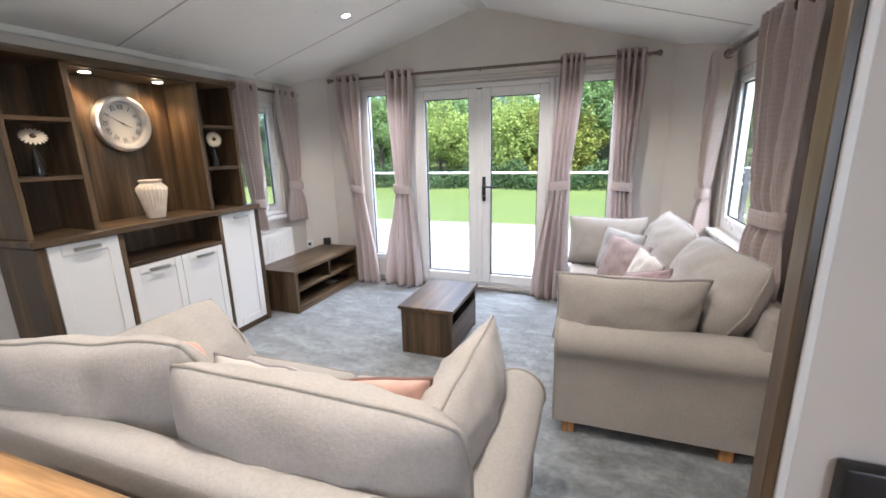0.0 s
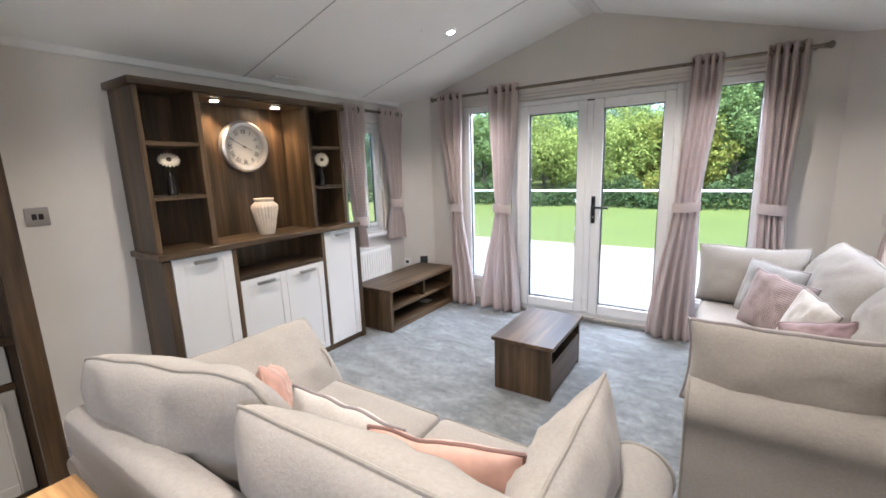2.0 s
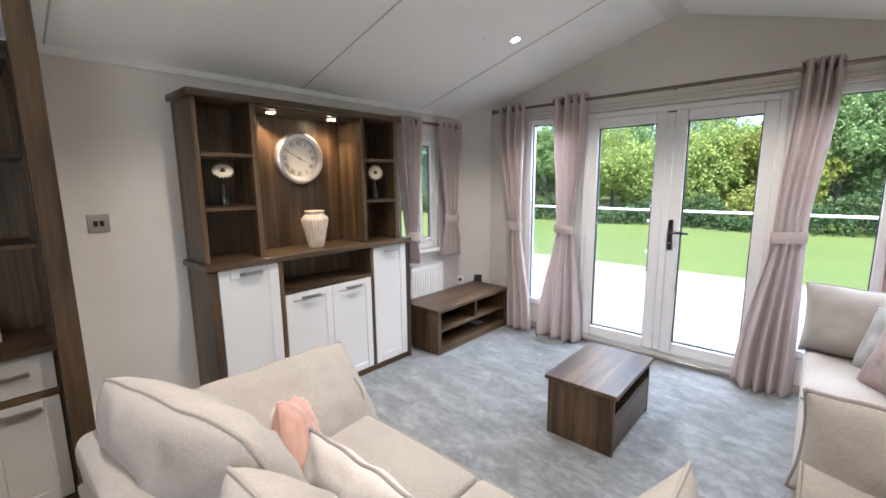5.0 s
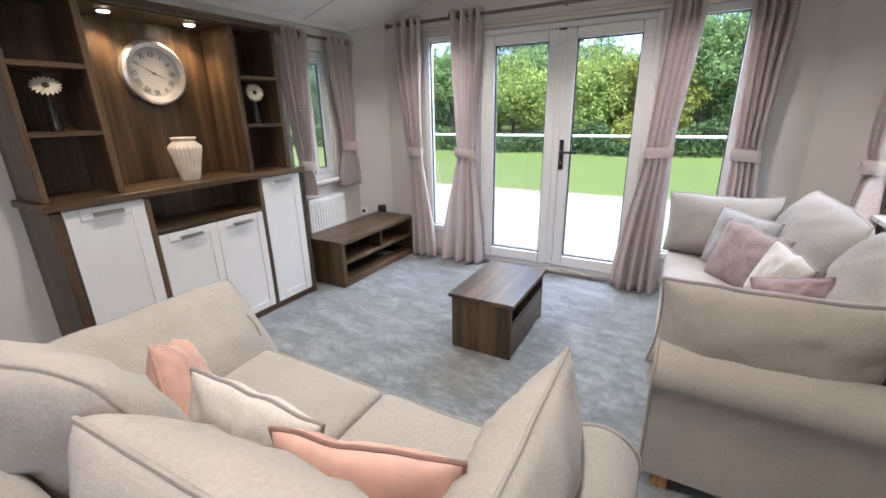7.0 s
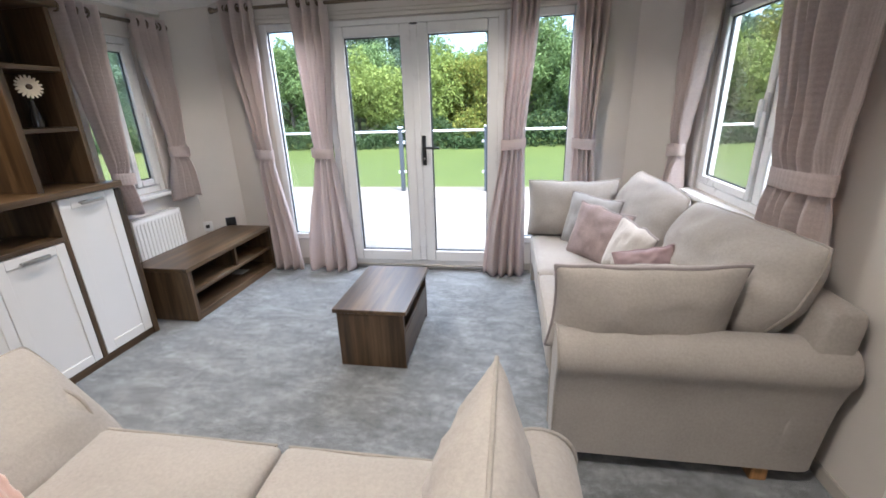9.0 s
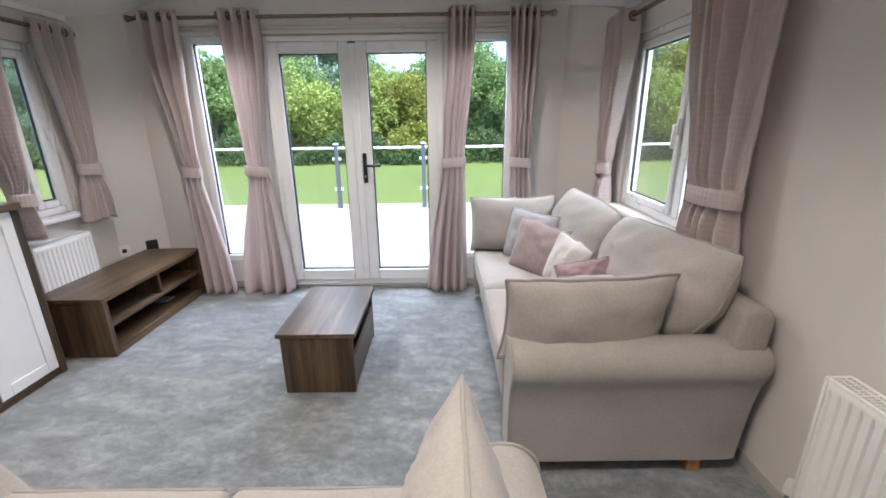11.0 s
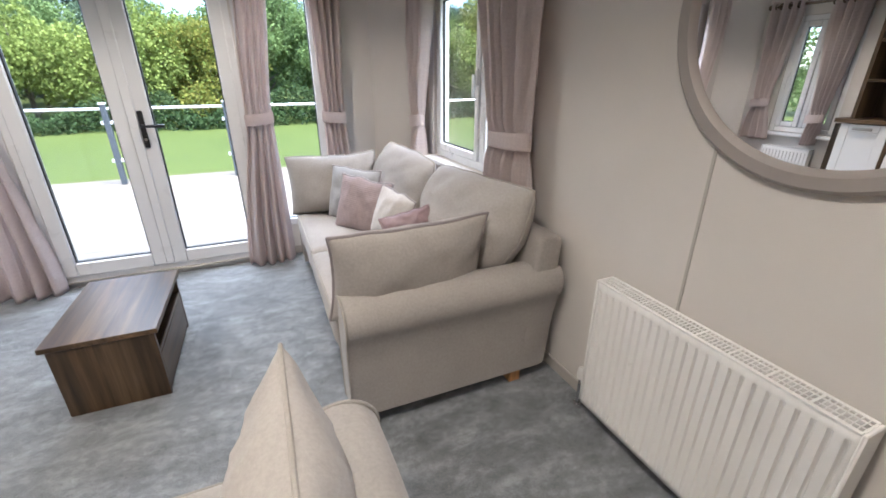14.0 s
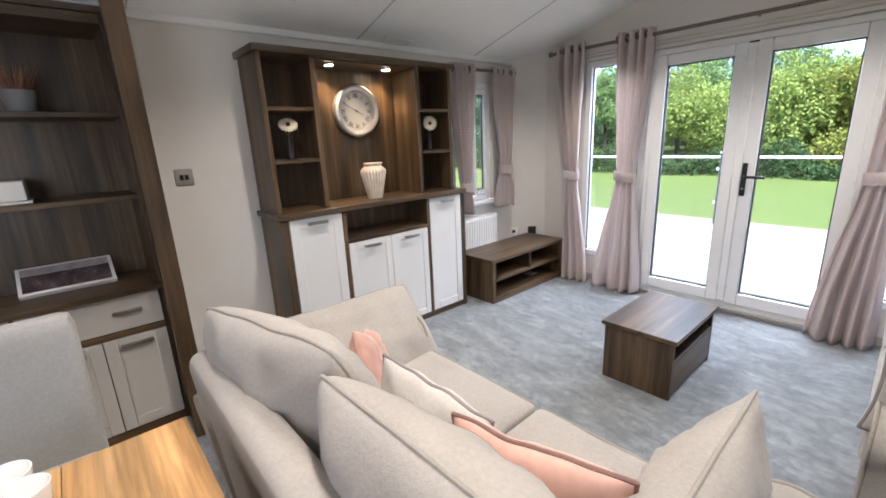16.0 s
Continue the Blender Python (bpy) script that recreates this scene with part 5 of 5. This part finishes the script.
bm = box(-0.012, 0.012, -0.183, 0.183, 0.0, 0.175, 0.002)
bmesh.ops.transform(bm, matrix=Matrix.Translation((-2.635, 0.422, 0.80)) @ Matrix.Rotation(radians(-54), 4, "Y"), verts=bm.verts)
part("book_block", bm, M_WHITEC, bk)
for a, b, c, d, mt in ((-0.168, 0.168, 0.014, 0.118, M_PHOTO), (-0.168, 0.168, 0.121, 0.162, M_PHOTO2)):
    bm = box(0.0125, 0.014, a, b, c, d, 0)
    bmesh.ops.transform(bm, matrix=Matrix.Translation((-2.635, 0.422, 0.80)) @ Matrix.Rotation(radians(-54), 4, "Y"), verts=bm.verts)
    part("cover", bm, mt, bk)
wb = thing("white_box", "white card box on the dresser shelf", "box", (-2.62, 0.30, 1.237))
part("body", box(-2.72, -2.53, 0.16, 0.37, 1.251, 1.335, 0.004), M_WHITEC, wb)
part("lid", box(-2.725, -2.525, 0.155, 0.385, 1.2375, 1.250, 0.003), M_WHITEC, wb)
pp = thing("potted_plant", "dry russet plant in a small grey pot on the dresser", "plant", (-2.62, 0.43, 1.617))
part("pot", lathe([(0.0, 0.0), (0.048, 0.0), (0.062, 0.085), (0.066, 0.095), (0.058, 0.095), (0.052, 0.08), (0.0, 0.08)], (-2.62, 0.43, 1.6175), 28), M_POT, pp)
bm = bmesh.new()
rnd = random.Random(4)
for k in range(70):
    a, r = rnd.uniform(0, 6.283), rnd.uniform(0.01, 0.045)
    base = Vector((-2.62 + r * math.cos(a), 0.43 + r * math.sin(a), 1.70))
    tip = base + Vector((math.cos(a) * rnd.uniform(0.01, 0.06), math.sin(a) * rnd.uniform(0.01, 0.06), rnd.uniform(0.05, 0.13)))
    tube([base, (base + tip) / 2 + Vector((0, 0, 0.01)), tip], lambda t: 0.004 * (1.1 - t), 4, bm=bm)
part("foliage", bm, M_HEATHER, pp)

dt = thing("dining_table", "oak dining table with a planked top behind the sofa", "dining table", (-0.62, 0.05, 0))
planks = 5
for k in range(planks):
    y0 = -0.62 + k * 1.245 / planks
    part("plank", box(-1.14, -0.22, y0 + 0.0006, y0 + 1.245 / planks - 0.0006, 0.725, 0.76, 0.0015), M_OAK, dt)
part("apron", box(-1.08, -0.28, -0.54, 0.55, 0.64, 0.7245, 0.003), M_OAK, dt)
for x in (-1.05, -0.31):
    for y in (-0.52, 0.53):
        part("leg", box(x - 0.035, x + 0.035, y - 0.035, y + 0.035, 0, 0.639, 0.004), M_OAK, dt)
dc = thing("dining_chair", "grey upholstered dining chair at the oak table", "dining chair", (-1.45, 0.19, 0))
bm = rounded_pad(-1.70, -1.615, -0.04, 0.44, 0.42, 0.955, 0.03, 0.0, 5.0, 12)
for v in bm.verts:
    v.co.x -= 0.06 * (v.co.z - 0.45)
part("backrest", bm, M_CHAIR, dc)
part("seat", rounded_pad(-1.64, -1.20, -0.04, 0.44, 0.40, 0.49, 0.03, 0.015, 6.0, 12), M_CHAIR, dc)
for x in (-1.63, -1.24):
    for y in (0.0, 0.40):
        part("leg", tube([(x, y, 0.41), (x, y, 0.0)], lambda t: 0.022 - 0.008 * t, 10), M_FOOT, dc)


def cup(x, y, r):
    c = thing("cup", "white china cup on the dining table", "cup", (x, y, 0.76), group="cups on the table")
    part("body", lathe([(0.0, 0.0), (r * 0.55, 0.0), (r * 0.62, 0.006), (r * 0.9, 0.03), (r, 0.065), (r * 0.95, 0.065), (r * 0.84, 0.03), (0.0, 0.012)], (x, y, 0.7605), 32), M_WHITEC, c)
    part("handle", tube([(x + r * 0.9, y, 0.815), (x + r * 1.35, y, 0.812), (x + r * 1.4, y, 0.79), (x + r * 0.85, y, 0.782)], 0.004, 8), M_WHITEC, c)


cup(-1.075, 0.30, 0.045)
cup(-1.0, 0.335, 0.04)

# ---- outside ----
DZ = -0.10
dk = thing("deck", "pale timber deck outside the french doors", "deck", (-0.9, 6.4, DZ), kind="structure")
for k in range(30):
    y0 = YB + TH + 0.01 + k * 0.142
    bm = box(-6.5, 5.0, y0, y0 + 0.136, DZ - 0.03, DZ, 0.003)
    part("plank", bm, M_DECK, dk)
YD = YB + TH + 30 * 0.142
part("fascia", box(-6.5, 5.0, YD + 0.012, YD + 0.04, DZ - 0.45, DZ - 0.002, 0.003), M_DECK, dk)
bl = thing("balustrade", "glass balustrade with slate posts and a steel rail round the deck", "balustrade", (-0.9, 8.25, DZ), kind="structure")
BY = 8.28
xs = [-0.52 + 1.53 * k for k in range(-4, 5)]
for x in xs:
    p = part("post", box(x - 0.035, x + 0.035, BY - 0.035, BY + 0.035, DZ, 1.02, 0.004), M_POST, bl)
    part("cap", box(x - 0.045, x + 0.045, BY - 0.045, BY + 0.045, 1.021, 1.05, 0.012, None, 2), M_RAIL, p)
    for z in (0.25, 0.78):
        for s in (-1, 1):
            part("clamp", box(*sorted((x + s * 0.036, x + s * 0.075)), BY - 0.02, BY + 0.02, z - 0.025, z + 0.025, 0.006), M_RAIL, p)
for a, b in zip(xs, xs[1:]):
    g = part("pane", box(a + 0.06, b - 0.06, BY - 0.005, BY + 0.005, 0.0, 0.93, 0), M_GLASS2, bl, smooth=False)
    g.visible_shadow = False
    part("rail", tube([(a, BY, 0.965), (b, BY, 0.965)], 0.021, 12), M_RAIL, bl)

GZ = -0.55
bm = bmesh.new()
n = 90
grid = []
for j in range(n + 1):
    row = []
    for i in range(n + 1):
        u, v = (2 * i / n - 1), (2 * j / n - 1)
        x, y = 400 * u * abs(u) ** 1.6 + 0, 400 * v * abs(v) ** 1.6
        rise = max(0.0, y - 19) * 0.045 if y < 120 else 101 * 0.045
        z = GZ + 0.10 * noise.noise((x * 0.12, y * 0.12, 0)) * (1 if y > 9 else 0.2) + rise - 0.0
        row.append(bm.verts.new((x, y, z)))
    grid.append(row)
for j in range(n):
    for i in range(n):
        bm.faces.new((grid[j][i], grid[j][i + 1], grid[j + 1][i + 1], grid[j + 1][i]))
single("ground", bm, M_GRASS, "bright green mown lawn rising to woods", "lawn", kind="structure")


def leaf_clump(bm, p, size, rnd, n=5):
    """A few crossed leaf blades round a point."""
    for _ in range(n):
        d = Vector((rnd.gauss(0, 1), rnd.gauss(0, 1), rnd.gauss(0.25, 0.8))).normalized()
        s = d.orthogonal().normalized()
        s = Matrix.Rotation(rnd.uniform(0, 6.28), 3, d) @ s
        q = p + Vector((rnd.gauss(0, 1), rnd.gauss(0, 1), rnd.gauss(0, 1))) * size * 0.6
        L, Wd = size * rnd.uniform(0.7, 1.3), size * rnd.uniform(0.35, 0.6)
        v = [bm.verts.new(q), bm.verts.new(q + d * L * 0.5 + s * Wd), bm.verts.new(q + d * L), bm.verts.new(q + d * L * 0.5 - s * Wd)]
        bm.faces.new(v)


def tree_parts(seed, height, spread, leaf_mat, leaves, size, label):
    rnd = random.Random(seed)
    t = thing("tree", label, "tree", (0, 0, 0), group="trees beyond the lawn")
    bm = bmesh.new()
    tube([(0, 0, 0), (0.05, 0, height * 0.25), (0.0, 0.08, height * 0.5), (0.1, 0, height * 0.85)], lambda f: 0.045 * height * (1 - 0.85 * f) * 0.6, 8, bm=bm)
    tips = []
    for k in range(20):
        a, h0 = rnd.uniform(0, 6.283), height * rnd.uniform(0.10, 0.7)
        ln = spread * rnd.uniform(0.55, 1.0) * (1.0 - 0.45 * max(0, h0 / height - 0.3))
        tip = Vector((math.cos(a) * ln, math.sin(a) * ln, min(h0 + height * rnd.uniform(0.08, 0.36), height * 0.97)))
        midp = Vector((math.cos(a) * ln * 0.5, math.sin(a) * ln * 0.5, h0 + (tip.z - h0) * 0.35))
        tube([(0, 0, h0), midp, tip], lambda f: 0.014 * height * (1 - 0.8 * f) * 0.6, 5, bm=bm)
        tips += [tip, midp.lerp(tip, 0.5)]
    tips.append(Vector((0.1, 0, height * 0.95)))
    part("trunk", bm, M_BARK, t, local=True)
    bm = bmesh.new()
    for _ in range(leaves):
        c = rnd.choice(tips)
        r = spread * 0.36
        d = Vector((rnd.gauss(0, 1), rnd.gauss(0, 1), rnd.gauss(0, 0.8))).normalized() * r * rnd.uniform(0.45, 1.0) ** 0.5
        leaf_clump(bm, c + d, size, rnd)
    part("crown", bm, leaf_mat, t, local=True, smooth=False)
    return t


kinds = [
    tree_parts(1, 5.2, 2.6, M_LEAF[0], 4200, 0.135, "rounded yellow-green tree at the lawn's edge"),
    tree_parts(2, 7.5, 2.7, M_LEAF[1], 4200, 0.15, "tall mid-green broadleaf tree beyond the lawn"),
    tree_parts(3, 8.5, 3.3, M_LEAF[2], 4000, 0.19, "woodland tree on the rise with leaves paled for haze"),
    tree_parts(5, 4.2, 2.3, M_LEAF[4], 3200, 0.12, "small tree turning gold beyond the lawn"),
]
first = [True] * 4


def plant_tree(k, x, y, s=1.0, rz=0.0):
    z = GZ + max(0.0, y - 19) * 0.045 - 0.15
    m = pose(x, y, z, 0, 0, rz) @ Matrix.Diagonal((s, s, s, 1))
    if first[k]:
        kinds[k].matrix_basis = m
        first[k] = False
    else:
        copy_thing(kinds[k], pose(x, y, z, 0, 0, rz)).scale = (s, s, s)


rnd = random.Random(9)
plant_tree(0, -4.4, 22.5, 0.84, 20)
plant_tree(1, 0.6, 24.0, 0.74, 70)
plant_tree(3, -1.6, 22.8, 0.9, 0)
plant_tree(0, -8.2, 23.5, 0.85, 140)
plant_tree(1, 3.4, 22.5, 0.62, 10)
plant_tree(1, 6.2, 23.5, 0.66, 200)
plant_tree(0, 9.6, 22.0, 0.8, 260)
plant_tree(1, -11.5, 22.5, 0.66, 99)
plant_tree(0, -14.6, 21.5, 0.9, 33)
plant_tree(3, 13.0, 22.0, 1.2, 50)
for row_y, step, ks in ((29, 3.4, (2, 1, 2)), (37, 4.2, (2, 2, 1)), (47, 5.5, (2, 1, 2))):
    x = -26 - row_y * 0.3
    while x < 26 + row_y * 0.3:
        plant_tree(rnd.choice(ks), x + rnd.uniform(-1, 1), row_y + rnd.uniform(-2, 2), rnd.uniform(0.0135, 0.0195) * (row_y + 8), rnd.uniform(0, 360))
        x += step
for x, y, k in ((22, 19, 1), (24, 14, 0), (26, 9, 1), (27, 5, 0), (25, 1, 1), (29, 15, 2), (31, 8, 2), (-23, 16, 1), (-25, 11, 0), (-24, 6, 1), (-27, 1, 2), (-29, 12, 2)):
    plant_tree(k, x, y, rnd.uniform(0.9, 1.2), rnd.uniform(0, 360))
# hedge strip; the shade under the trees is in its leaf colour
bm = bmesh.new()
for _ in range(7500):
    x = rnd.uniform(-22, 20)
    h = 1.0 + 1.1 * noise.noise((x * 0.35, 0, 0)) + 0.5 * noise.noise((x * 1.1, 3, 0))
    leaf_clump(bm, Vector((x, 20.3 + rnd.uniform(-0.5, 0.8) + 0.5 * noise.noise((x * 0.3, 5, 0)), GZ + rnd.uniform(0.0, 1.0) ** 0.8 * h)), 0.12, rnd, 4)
single("hedge", bm, M_LEAF[3], "uneven hedge along the lawn's far edge, coloured with under-tree shade", "hedge", kind="stuff", smooth=False)
hs = thing("far_house", "distant house with blue-grey walls and slate roof among trees", "house", (-13.2, 40, 0.8))
part("wall", box(-15.0, -11.4, 38, 42, 0.8, 9.6, 0), M_HOUSE, hs, smooth=False)
part("roof", prism([(-15.3, 9.6), (-11.1, 9.6), (-13.2, 11.2)], 1, 37.7, 42.3), M_ROOF, hs, smooth=False)
for x in (-14.2, -12.4):
    for z in (6.8, 8.4):
        part("window", box(x - 0.45, x + 0.45, 37.95, 37.99, z - 0.45, z + 0.45, 0), M_ROOF, hs, smooth=False)
